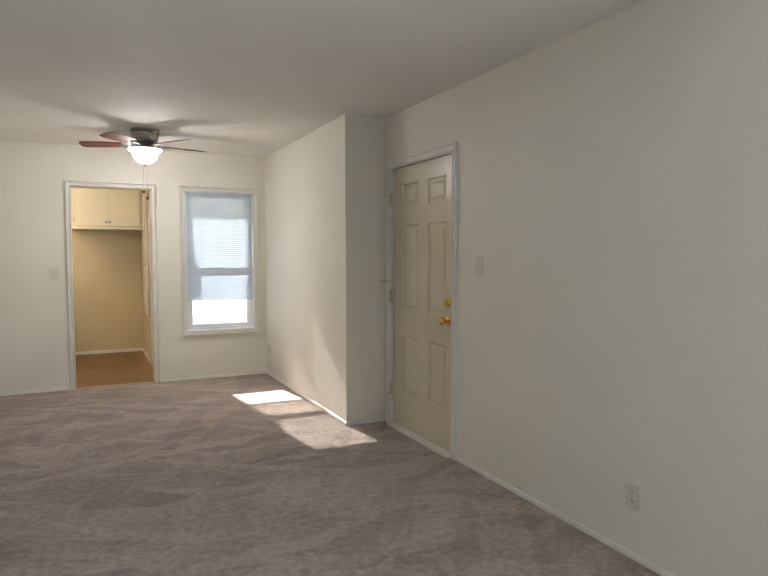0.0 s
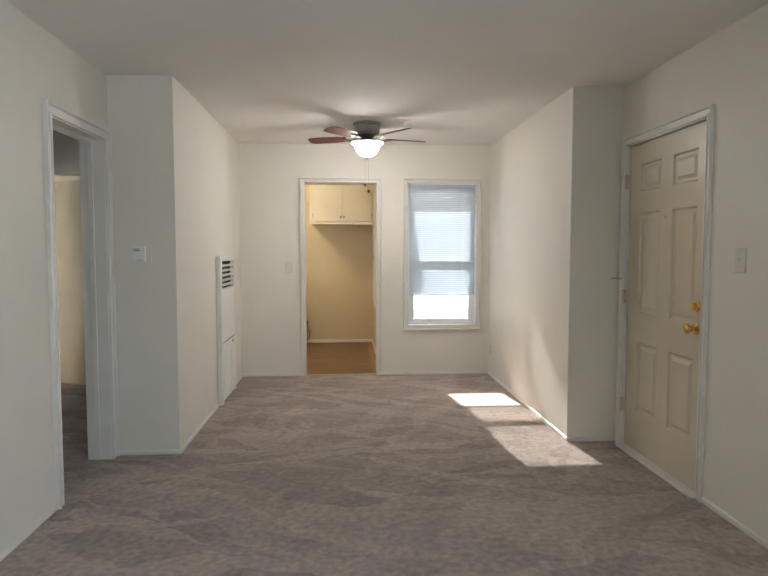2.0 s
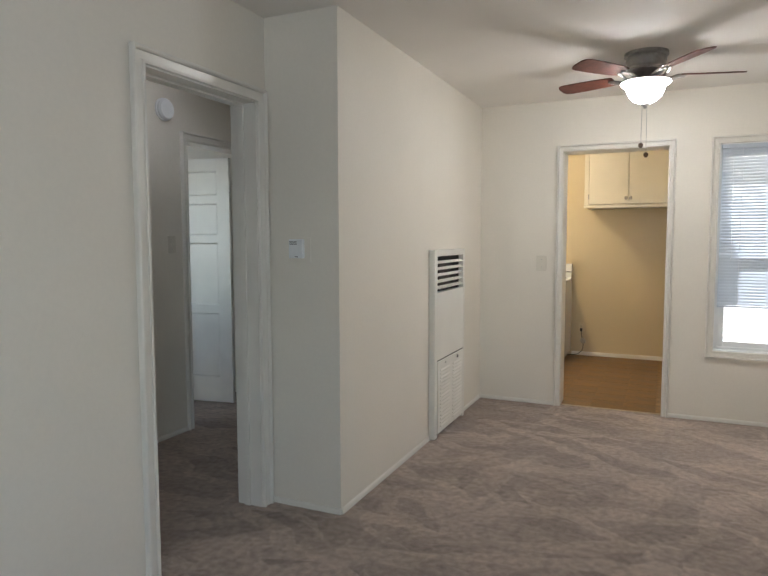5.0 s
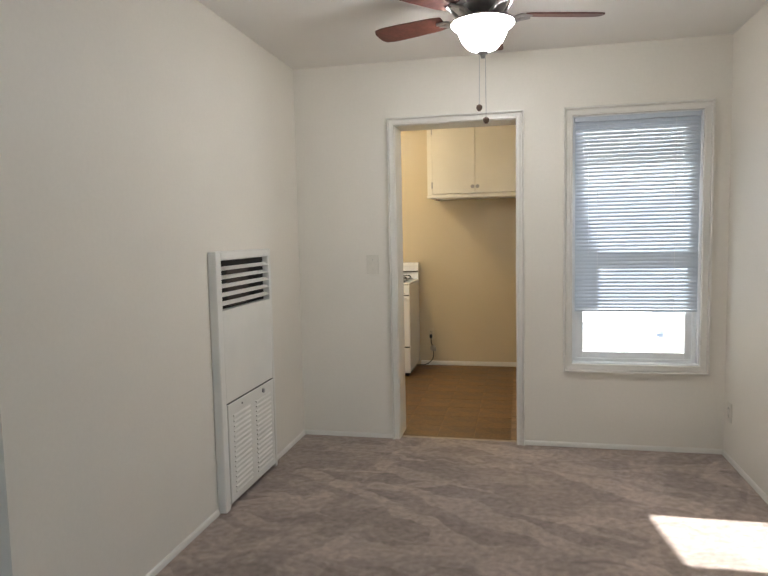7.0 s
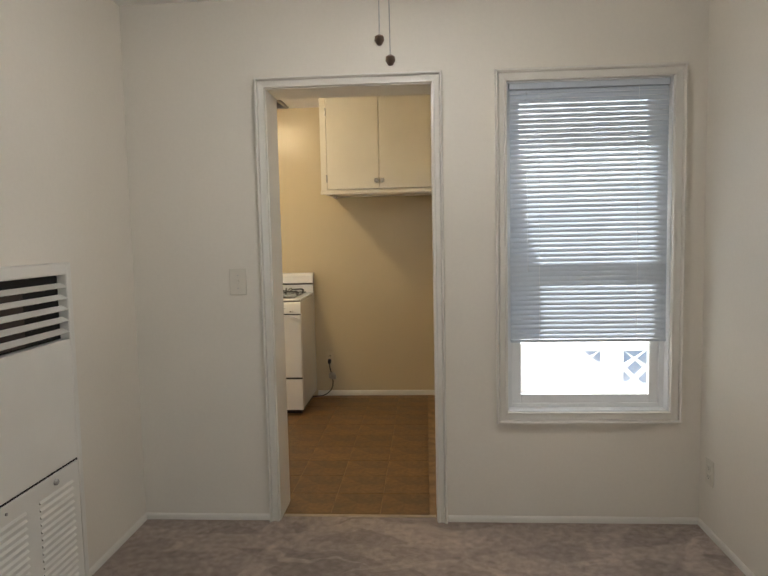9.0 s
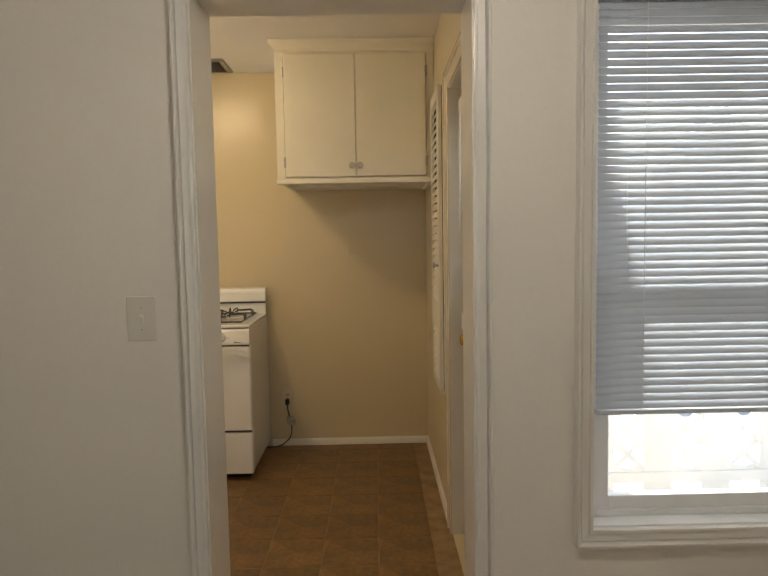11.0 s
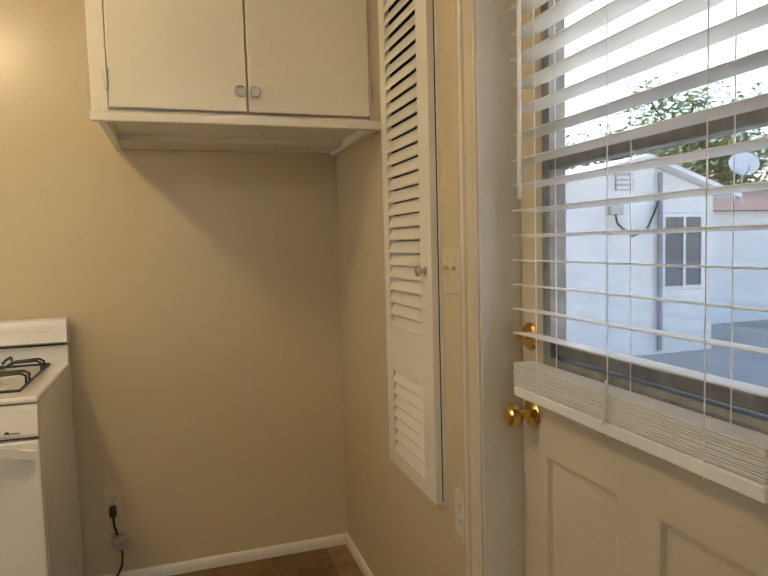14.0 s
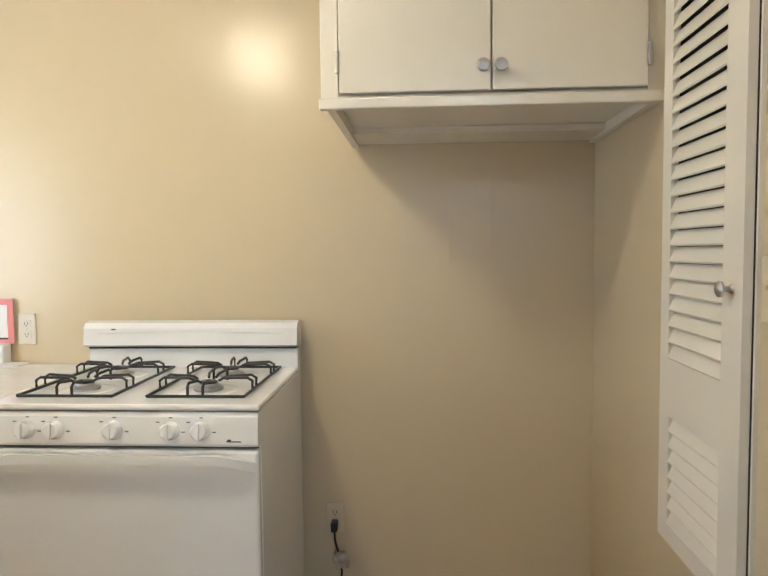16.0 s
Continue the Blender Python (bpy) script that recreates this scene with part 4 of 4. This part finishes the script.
part("dot", B(-0.225, -0.210, SB - 0.0785, SB - 0.074, 1.045, 1.049), INK, bg)
for gx0, gx1 in ((-0.275, 0.005), (0.107, 0.387)):
    gr = part("grate", tube(bmesh.new(), [(gx0, 1.835, 0.914), (gx1, 1.835, 0.914), (gx1, 2.285, 0.914), (gx0, 2.285, 0.914), (gx0, 1.835, 0.914)], 0.0048), BLACK, st, "black wire burner grate", True)
    cx = (gx0 + gx1) / 2
    for cy in (1.948, 2.172):
        for ax, ay in ((1, 0), (-1, 0), (0, 1), (0, -1)):
            reach = 0.140 if ax else 0.112
            for off in (-0.022, 0.022):
                px, py = (0, off) if ax else (off, 0)
                pts_ = [(cx + ax * reach + px, cy + ay * reach + py, 0.914), (cx + ax * reach + px, cy + ay * reach + py, 0.940),
                        (cx + ax * reach * 0.9 + px, cy + ay * reach * 0.9 + py, 0.949), (cx + ax * 0.052 + px * 0.7, cy + ay * 0.052 + py * 0.7, 0.946), (cx + ax * 0.036 + px * 0.5, cy + ay * 0.036 + py * 0.5, 0.938)]
                part("prong", tube(bmesh.new(), pts_, 0.0044), BLACK, gr, smooth=True)
        bowl = part("drip_bowl", lathe([(0.088, 0.9065), (0.080, 0.909), (0.055, 0.9062), (0.040, 0.9075), (0, 0.9075)], Matrix.Translation((cx, cy, 0)), 28), ENAMEL, st, smooth=True)
        bu = part("burner", lathe([(0, 0.907), (0.042, 0.907), (0.045, 0.915), (0.038, 0.921), (0.028, 0.923), (0.026, 0.929), (0.0, 0.930)], Matrix.Translation((cx, cy, 0)), 24), STEEL, st, "dull metal burner", True)
        part("burner_cap", lathe([(0, 0.929), (0.026, 0.929), (0.028, 0.933), (0.022, 0.936), (0, 0.936)], Matrix.Translation((cx, cy, 0)), 24), BLACK, bu, smooth=True)

# power cord by the stove
cord = thing("power_cord", "black plug and cord with a clear adapter lump", "power cord")
part("plug", B(0.546, 0.570, 2.352, 2.392, 0.285, 0.322, bevel=0.005), RUBBER, cord)
bm = bmesh.new()
tube(bm, [(0.558, 2.368, 0.288), (0.560, 2.366, 0.25), (0.568, 2.372, 0.215), (0.572, 2.375, 0.19)], 0.0045)
tube(bm, [(0.578, 2.372, 0.165), (0.584, 2.37, 0.13), (0.582, 2.365, 0.09), (0.566, 2.36, 0.055), (0.53, 2.355, 0.022), (0.49, 2.35, 0.008), (0.44, 2.34, 0.006), (0.40, 2.33, 0.006)], 0.0045)
part("cord", bm, RUBBER, cord, smooth=True)
bm = B(0.553, 0.60, 2.355, 2.39, 0.160, 0.205, bevel=0.008)
box(bm, 0.562, 0.612, 2.350, 2.385, 0.150, 0.180, 0.008)
tube(bm, [(0.55 + 0.03 + 0.028 * math.cos(a), 2.362, 0.18 + 0.026 * math.sin(a)) for a in [i * 0.5 for i in range(13)]], 0.005)
part("adapter", bm, material("grey_plastic", (0.45, 0.40, 0.33), 0.35, vary=0.2, scale=60), cord, "bundled grey wire", True)

# counter beside the stove
base = thing("base_cabinet", "cream base cabinet beside the stove", "cabinet")
part("body", B(-1.245, S0 - 0.02, 1.84, 2.395, 0.09, 0.862, bevel=0.003), CABP, base)
part("toe_kick", B(-1.245, S0 - 0.02, 1.90, 2.395, 0.0, 0.09), DARK, base)
part("door", B(-1.23, S0 - 0.04, 1.822, 1.840, 0.12, 0.84, bevel=0.004), CABP, base)
tagged(part("countertop", B(-1.245, S0 - 0.012, 1.80, 2.395, 0.864, 0.905, bevel=0.010), COUNTER), "pale countertop beside the stove", "countertop")
card = thing("notice_card", "white notice with a pink border leaning on the wall", "notice")
part("border", B(-0.90, -0.650, 2.383, 2.388, 0.985, 1.152), PINK, card, "pink border")
part("sheet", B(-0.885, -0.672, 2.380, 2.384, 0.998, 1.130), PAPER, card)
part("line", B(-0.885, -0.672, 2.3785, 2.381, 0.999, 1.006), INK, card)
hold = thing("paper_stand", "white folded stand on the countertop under the notice", "stand")
bm = B(-0.88, -0.668, 2.34, 2.394, 0.905, 0.985, bevel=0.008)
box(bm, -0.90, -0.60, 2.31, 2.394, 0.905, 0.912, 0.002)
part("block", bm, PAPER, hold)

# ---- kitchen: ceiling vent and lamp ----
v = thing("ceiling_vent", "dark louvred vent in the kitchen ceiling", "vent")
part("frame", casing(lambda a, b, h: Vector((a, b, TOP - h)), -0.06, 0.25, 2.10, 2.34, [(0, 0), (0, 0.012), (0.022, 0.010), (0.028, 0)], True), STEEL, v)
# flat dark sheet that paints the shade above the vent slats
part("backing", B(-0.06, 0.25, 2.10, 2.34, TOP - 0.003, TOP - 0.001), DARK, v)
for k in range(11):
    y = 2.112 + 0.0215 * k
    bm = B(-0.06, 0.25, -0.008, 0.008, -0.0008, 0.0008)
    bm.transform(Matrix.Translation((0, y, TOP - 0.008)) @ Matrix.Rotation(radians(35), 4, "X"))
    part("slat", bm, STEEL, v)
kl = thing("ceiling_light", "lit round glass ceiling light with warm glow", "ceiling light")
part("canopy", lathe([(0, TOP), (0.15, TOP), (0.152, TOP - 0.02), (0.14, TOP - 0.026), (0, TOP - 0.026)], Matrix.Translation((-0.03, 1.10, 0)), 32), NICKEL, kl, smooth=True)
part("glass_shade", lathe([(0.112, TOP - 0.027), (0.110, TOP - 0.05), (0.09, TOP - 0.08), (0.05, TOP - 0.10), (0, TOP - 0.106)], Matrix.Translation((-0.03, 1.10, 0)), 32), KBOWL, kl, "lit warm glass shade", True)
hl = thing("ceiling_light", "lit round white ceiling light in the hall", "ceiling light")
part("glass_shade", lathe([(0.10, TOP), (0.098, TOP - 0.03), (0.07, TOP - 0.055), (0, TOP - 0.065)], Matrix.Translation((-1.15, -2.15, 0)), 28), HBOWL, hl, "lit white glass shade", True)

# ---- hall, bedroom and bathroom beyond ----
d3 = thing("door_3", "open white door with five horizontal panels in the bedroom", "door", kind="structure")
HX, HY = -1.805, -1.045
ang = radians(189)
ud, nd = Vector((math.cos(ang), math.sin(ang), 0)), Vector((math.sin(ang), -math.cos(ang), 0))
if nd.y > 0:
    nd = -nd
MDL = lambda u, v_, h: Vector((HX, HY, 0)) + ud * u + nd * h + Vector((0, 0, v_))
lf = panelled(d3, MDL, 0.0, 0.71, 0.012, 2.02, 0.035, [(0.11, 0.60, 0.22, 0.76), (0.11, 0.60, 0.82, 1.34), (0.11, 0.60, 1.40, 1.66), (0.11, 0.60, 1.72, 1.92)], TRIM, raised=False)
for z in (0.25, 1.80):
    part("hinge", B(HX - 0.02, HX + 0.012, HY - 0.012, HY + 0.02, z - 0.045, z + 0.045, bevel=0.002), TRIM, d3, "painted hinge")
d4 = thing("door_4", "half-open plain cream bathroom door", "door", kind="structure")
a4, b4 = Vector((-1.02, -0.535, 0)), Vector((-1.755, -0.21, 0))
u4 = (b4 - a4).normalized()
n4 = Vector((u4.y, -u4.x, 0))
MD4 = lambda u, v_, h: a4 + u4 * u + n4 * h + Vector((0, 0, v_))
panelled(d4, MD4, 0.0, (b4 - a4).length, 0.012, 2.02, 0.035, [], DOORP)
ln = (b4 - a4).length
bm = bmesh.new()
for q in ((-0.03, 0.03),):
    vs = [bm.verts.new(MD4(ln + 0.001, 1.0 + dz, h)) for dz, h in ((-0.028, -0.005), (-0.028, -0.030), (0.028, -0.030), (0.028, -0.005))]
    bm.faces.new(vs)
part("latch_plate", bm, BLACK, d4, "dark latch plate")
toilet = thing("toilet", "white porcelain toilet with closed lid in the bathroom", "toilet")
part("tank", B(-2.28, -1.85, 0.72, 0.92, 0.40, 0.78, bevel=0.02), PORCELAIN, toilet)
part("tank_lid", B(-2.30, -1.83, 0.70, 0.93, 0.78, 0.82, bevel=0.012), PORCELAIN, toilet)
bm = lathe([(0, 0), (0.115, 0), (0.12, 0.03), (0.10, 0.12), (0.11, 0.22), (0.17, 0.34), (0.185, 0.40), (0, 0.40)], Matrix.Translation((-2.07, 0.50, 0)) @ Matrix.Diagonal((1, 1.3, 1, 1)))
part("bowl", bm, PORCELAIN, toilet, smooth=True)
bm = lathe([(0, 0.405), (0.19, 0.405), (0.195, 0.415), (0.19, 0.428), (0.15, 0.436), (0, 0.438)], Matrix.Translation((-2.07, 0.50, 0)) @ Matrix.Diagonal((1, 1.3, 1, 1)))
part("lid", bm, PORCELAIN, toilet, smooth=True)
part("lever", tube(bmesh.new(), [(-2.25, 0.715, 0.72), (-2.25, 0.695, 0.72), (-2.20, 0.69, 0.715)], 0.007), NICKEL, toilet, smooth=True)
van = thing("vanity_cabinet", "dark wood bathroom vanity behind the toilet", "cabinet")
part("body", B(-2.95, -2.32, 0.45, 0.98, 0.0, 0.84, bevel=0.004), DARKWOOD, van)
part("top", B(-2.97, -2.31, 0.43, 0.985, 0.845, 0.875, bevel=0.006), PORCELAIN, van, "white vanity top")
wb = thing("window_2", "white framed bathroom window with frosted glass", "window", kind="structure")
part("window_frame", casing(wall_maker("y", 1.0, -1), -2.75, -1.75, 0.98, 2.08, scaled(COLONIAL, 0.05), True), TRIM, wb)
part("meeting_rail", B(-2.75, -1.75, 1.03, 1.06, 1.50, 1.54), VINYL, wb)
part("pane", B(-2.75, -1.75, 1.06, 1.064, 0.98, 2.08), FROST, wb, "frosted glass pane")
# window_5 is an unseen opening added for the bedroom fill lamp
for nm, args in (("window_3", ("x", 3.0, -1, -8.1, -6.4, 0.85, 2.05)), ("window_4", ("x", -1.25, 1, 1.1, 2.1, 1.0, 2.0)), ("window_5", ("y", -3.2, 1, -3.6, -2.2, 0.95, 2.05))):
    w_ = thing(nm, "unseen white framed window round a daylight area lamp", "window", kind="structure")
    part("window_frame", casing(wall_maker(*args[:3]), *args[3:], scaled(COLONIAL, 0.055), True), TRIM, w_)

# ---- outside ----
structure("ground", B(-300, 300, -300, 300, -0.46, -0.36), CONCRETE, "pale sunlit concrete and dirt ground", "ground")
structure("patio", B(1.66, 4.6, 0.22, 3.2, -0.36, -0.10, bevel=0.01), CONCRETE, "pale concrete patio slab", "patio")
structure("eave", B(1.63, 4.6, 0.21, 1.36, 2.56, 2.66), FENCE, "white boarded porch eave", "eave")
structure("roof_main", B(-4.3, 3.4, -8.8, 0.14, 2.70, 2.82), ROOF, "flat roof over the living room", "roof")
structure("roof_kitchen", B(-4.3, 1.615, 0.15, 2.55, 2.60, 2.66), ROOF, "flat roof over the kitchen", "roof")

fence = thing("lattice_fence", "low white lattice fence outside the window", "fence")
FYY = 1.72
part("top_rail", B(1.75, 4.5, FYY - 0.03, FYY + 0.03, 0.50, 0.56, bevel=0.004), FENCE, fence)
part("bottom_rail", B(1.75, 4.5, FYY - 0.03, FYY + 0.03, -0.03, 0.03, bevel=0.004), FENCE, fence)
nb = 9
for k in range(nb):
    x = 1.83 + 0.333 * k
    part("board", B(x - 0.163, x + 0.0, FYY - 0.012, FYY + 0.012, -0.10, 0.50, bevel=0.003), FENCE, fence)
    for s_ in (-1, 1):
        for c in (-0.125, 0.04, 0.205, 0.37, 0.535):
            pts2 = []
            for e in (0, 1):
                xx = x + 0.168 * e
                zz = c + (0.168 * e if s_ > 0 else -0.168 * e)
                pts2.append((xx, zz))
            bm = bmesh.new()
            dy = 0.004 * s_
            q = [(pts2[0][0], pts2[0][1] - 0.025), (pts2[1][0], pts2[1][1] - 0.025), (pts2[1][0], pts2[1][1] + 0.025), (pts2[0][0], pts2[0][1] + 0.025)]
            f_ = [bm.verts.new((a, FYY + dy - 0.004, min(0.5, max(0.03, b)))) for a, b in q]
            g_ = [bm.verts.new((a, FYY + dy + 0.004, min(0.5, max(0.03, b)))) for a, b in q]
            bm.faces.new(f_)
            bm.faces.new(g_)
            for i in range(4):
                bm.faces.new((f_[i], f_[(i + 1) % 4], g_[(i + 1) % 4], g_[i]))
            part("lattice_strip", bm, FENCE, fence)

house = thing("house", "white stucco house with a gable roof and a window", "house")
HYY = 7.0
bm = bmesh.new()
g = [(3.6, -0.36), (8.25, -0.36), (8.25, 1.93), (6.95, 2.36), (3.6, 1.45)]
f_ = [bm.verts.new((a, HYY, b)) for a, b in g]
k_ = [bm.verts.new((a, HYY + 7, b)) for a, b in g]
bm.faces.new(f_)
bm.faces.new(k_)
for i in range(5):
    bm.faces.new((f_[i], f_[(i + 1) % 5], k_[(i + 1) % 5], k_[i]))
part("wall", bm, STUCCO, house, "white stucco wall")
for (xa, za), (xb, zb) in (((3.3, 1.37), (6.95, 2.36)), ((6.95, 2.36), (8.55, 1.83))):
    bm = bmesh.new()
    q = [bm.verts.new((x, y, z + dz)) for y in (HYY - 0.22, HYY + 7.2) for x, z, dz in ((xa, za, 0.01), (xb, zb, 0.01), (xb, zb, 0.07), (xa, za, 0.07))]
    bm.faces.new(q[:4])
    bm.faces.new(q[4:])
    for i in range(4):
        bm.faces.new((q[i], q[(i + 1) % 4], q[4 + (i + 1) % 4], q[4 + i]))
    part("roof", bm, FENCE, house, "pale painted roof edge")
wn_ = part("window", B(7.34, 8.02, HYY - 0.03, HYY + 0.02, 0.58, 1.60), WINDARK, house, "grey sliding window")
part("frame", casing(wall_maker("y", HYY, -1), 7.36, 8.0, 0.60, 1.58, [(0, 0), (0, 0.05), (0.05, 0.05), (0.06, 0)], True), FENCE, wn_)
part("mullion", B(7.68, 7.72, HYY - 0.05, HYY - 0.02, 0.60, 1.58), FENCE, wn_)
vt = part("gable_vent", B(6.55, 6.85, HYY - 0.02, HYY + 0.01, 1.95, 2.24), STEEL, house, "white louvred gable vent")
for i in range(4):
    part("slat", B(6.55, 6.85, HYY - 0.05, HYY - 0.01, 1.97 + 0.07 * i, 2.01 + 0.07 * i), FENCE, vt)
part("downpipe", tube(bmesh.new(), [(7.26, HYY - 0.06, 2.2), (7.26, HYY - 0.06, -0.3)], 0.035, 8), material("grey_pipe", (0.30, 0.31, 0.36), 0.6), house, "grey pipe")
part("cable", tube(bmesh.new(), [(6.5, HYY - 0.05, 1.75), (6.55, HYY - 0.05, 1.5), (6.8, HYY - 0.05, 1.32), (7.05, HYY - 0.05, 1.42), (7.22, HYY - 0.05, 1.75), (7.26, HYY - 0.05, 2.05)], 0.014, 6), RUBBER, house, "loose dark cable")
part("meter_box", B(6.40, 6.62, HYY - 0.10, HYY, 1.62, 1.76, bevel=0.01), STEEL, house, "grey meter box")
annex = thing("house", "white stucco house with a red-brown tiled roof", "house")
part("wall", B(8.6, 15.0, 9.0, 14.0, -0.36, 1.75), STUCCO, annex)
bm = bmesh.new()
q = [bm.verts.new(p_) for p_ in ((8.3, 8.7, 1.75), (15.3, 8.7, 1.75), (15.3, 14.3, 1.75), (8.3, 14.3, 1.75), (8.3, 11.5, 2.35), (15.3, 11.5, 2.35))]
for f_ in ((0, 1, 5, 4), (3, 2, 5, 4), (0, 3, 4), (1, 2, 5), (0, 1, 2, 3)):
    bm.faces.new([q[i] for i in f_])
part("roof", bm, ROOF, annex, "dark red-brown shingle roof")

dish = thing("satellite_dish", "white oval satellite dish on a grey mast", "satellite dish")
bm = lathe([(0, 0.0), (0.10, 0.006), (0.20, 0.028), (0.27, 0.055), (0.275, 0.050), (0.20, 0.020), (0.10, -0.002), (0, -0.008)])
bm.transform(Matrix.Translation((11.63, 9.55, 2.69)) @ Matrix.Rotation(radians(-35), 4, "Z") @ Matrix.Rotation(radians(62), 4, "X"))
part("reflector", bm, VINYL, dish, smooth=True)
part("mast", tube(bmesh.new(), [(11.66, 9.60, 1.90), (11.66, 9.60, 2.55), (11.63, 9.57, 2.68)], 0.025, 8), STEEL, dish, "grey steel mast", True)
part("feed_arm", tube(bmesh.new(), [(11.62, 9.55, 2.45), (11.40, 9.22, 2.55), (11.38, 9.20, 2.62)], 0.014, 6), STEEL, dish, smooth=True)


def tree(x, y, high, wide, seed):
    rng = random.Random(seed)
    t_ = thing("tree", "leafy green tree behind the white house", "tree", "trees beyond the yard", at=(x, y, -0.36))
    bm = bmesh.new()
    tips = []
    pts = [Vector((0, 0, 0)), Vector((0.05, 0.05, high * 0.25)), Vector((-0.05, 0.08, high * 0.5)), Vector((0.05, 0, high * 0.8))]
    for a, b, r in zip(pts, pts[1:], (0.16, 0.12, 0.08)):
        tube(bm, [a, b], r, 7)
    part("trunk", bm, BARK, t_)
    for i in range(9):
        a = i * 2.4 + rng.uniform(-0.3, 0.3)
        s_ = pts[1].lerp(pts[3], rng.uniform(0.1, 1.0))
        e = s_ + Vector((math.cos(a) * wide * rng.uniform(0.5, 0.95), math.sin(a) * wide * rng.uniform(0.5, 0.95), high * rng.uniform(0.08, 0.30)))
        tips += [e, s_.lerp(e, 0.6)]
        part("limb", tube(bmesh.new(), [s_, s_.lerp(e, 0.5) + Vector((0, 0, 0.12)), e], 0.035, 5), BARK, t_)
    verts, faces = [], []
    for c in tips + [pts[3] + Vector((0, 0, 0.4))]:
        rr = wide * rng.uniform(0.28, 0.45)
        for k in range(330):
            d = Vector((rng.gauss(0, 1), rng.gauss(0, 1), rng.gauss(0, 0.8))) * rr * 0.55
            p_ = c + d
            ax = Vector((rng.uniform(-1, 1), rng.uniform(-1, 1), rng.uniform(-0.6, 0.6))).normalized()
            up = ax.orthogonal().normalized()
            sz = rng.uniform(0.07, 0.13)
            n0 = len(verts)
            verts += [p_ - ax * sz, p_ + up * sz * 0.45, p_ + ax * sz, p_ - up * sz * 0.45]
            faces.append((n0, n0 + 1, n0 + 2, n0 + 3))
    me = bpy.data.meshes.new("crown")
    me.from_pydata([tuple(v_) for v_ in verts], [], faces)
    me.materials.append(LEAF)
    cr_ = new("crown", me)
    cr_.parent = t_


for i, (x, y, h, w_) in enumerate(((10.5, 15.5, 4.2, 1.8), (13.0, 15.0, 4.6, 2.0), (15.8, 15.5, 5.6, 2.3), (18.5, 17.0, 6.0, 2.4))):
    tree(x, y, h, w_, 11 + i)

# ---- kitchen floor tiles ----
PITCH = 0.246
tm = bmesh.new()
box(tm, -PITCH / 2 + 0.002, PITCH / 2 - 0.002, -PITCH / 2 + 0.002, PITCH / 2 - 0.002, -0.008, 0.0, 0.0012, 1)
me = bpy.data.meshes.new("tile")
tm.to_mesh(me)
tm.free()
me.materials.append(TILE)
x = 0.662 + PITCH / 2 - 8 * PITCH
while x + PITCH / 2 < 1.63:
    y = 0.009 + PITCH / 2 + PITCH / 4
    while y - PITCH / 2 < 2.39:
        if -1.25 < x and (x < 1.40 or (x + PITCH / 2 < 1.64 and 0.3 < y < 1.0)) or (x < 1.6):
            o = new("tile", me)
            o.parent = kfloor
            o.location = (x, y, -0.0005)
        y += PITCH
    x += PITCH
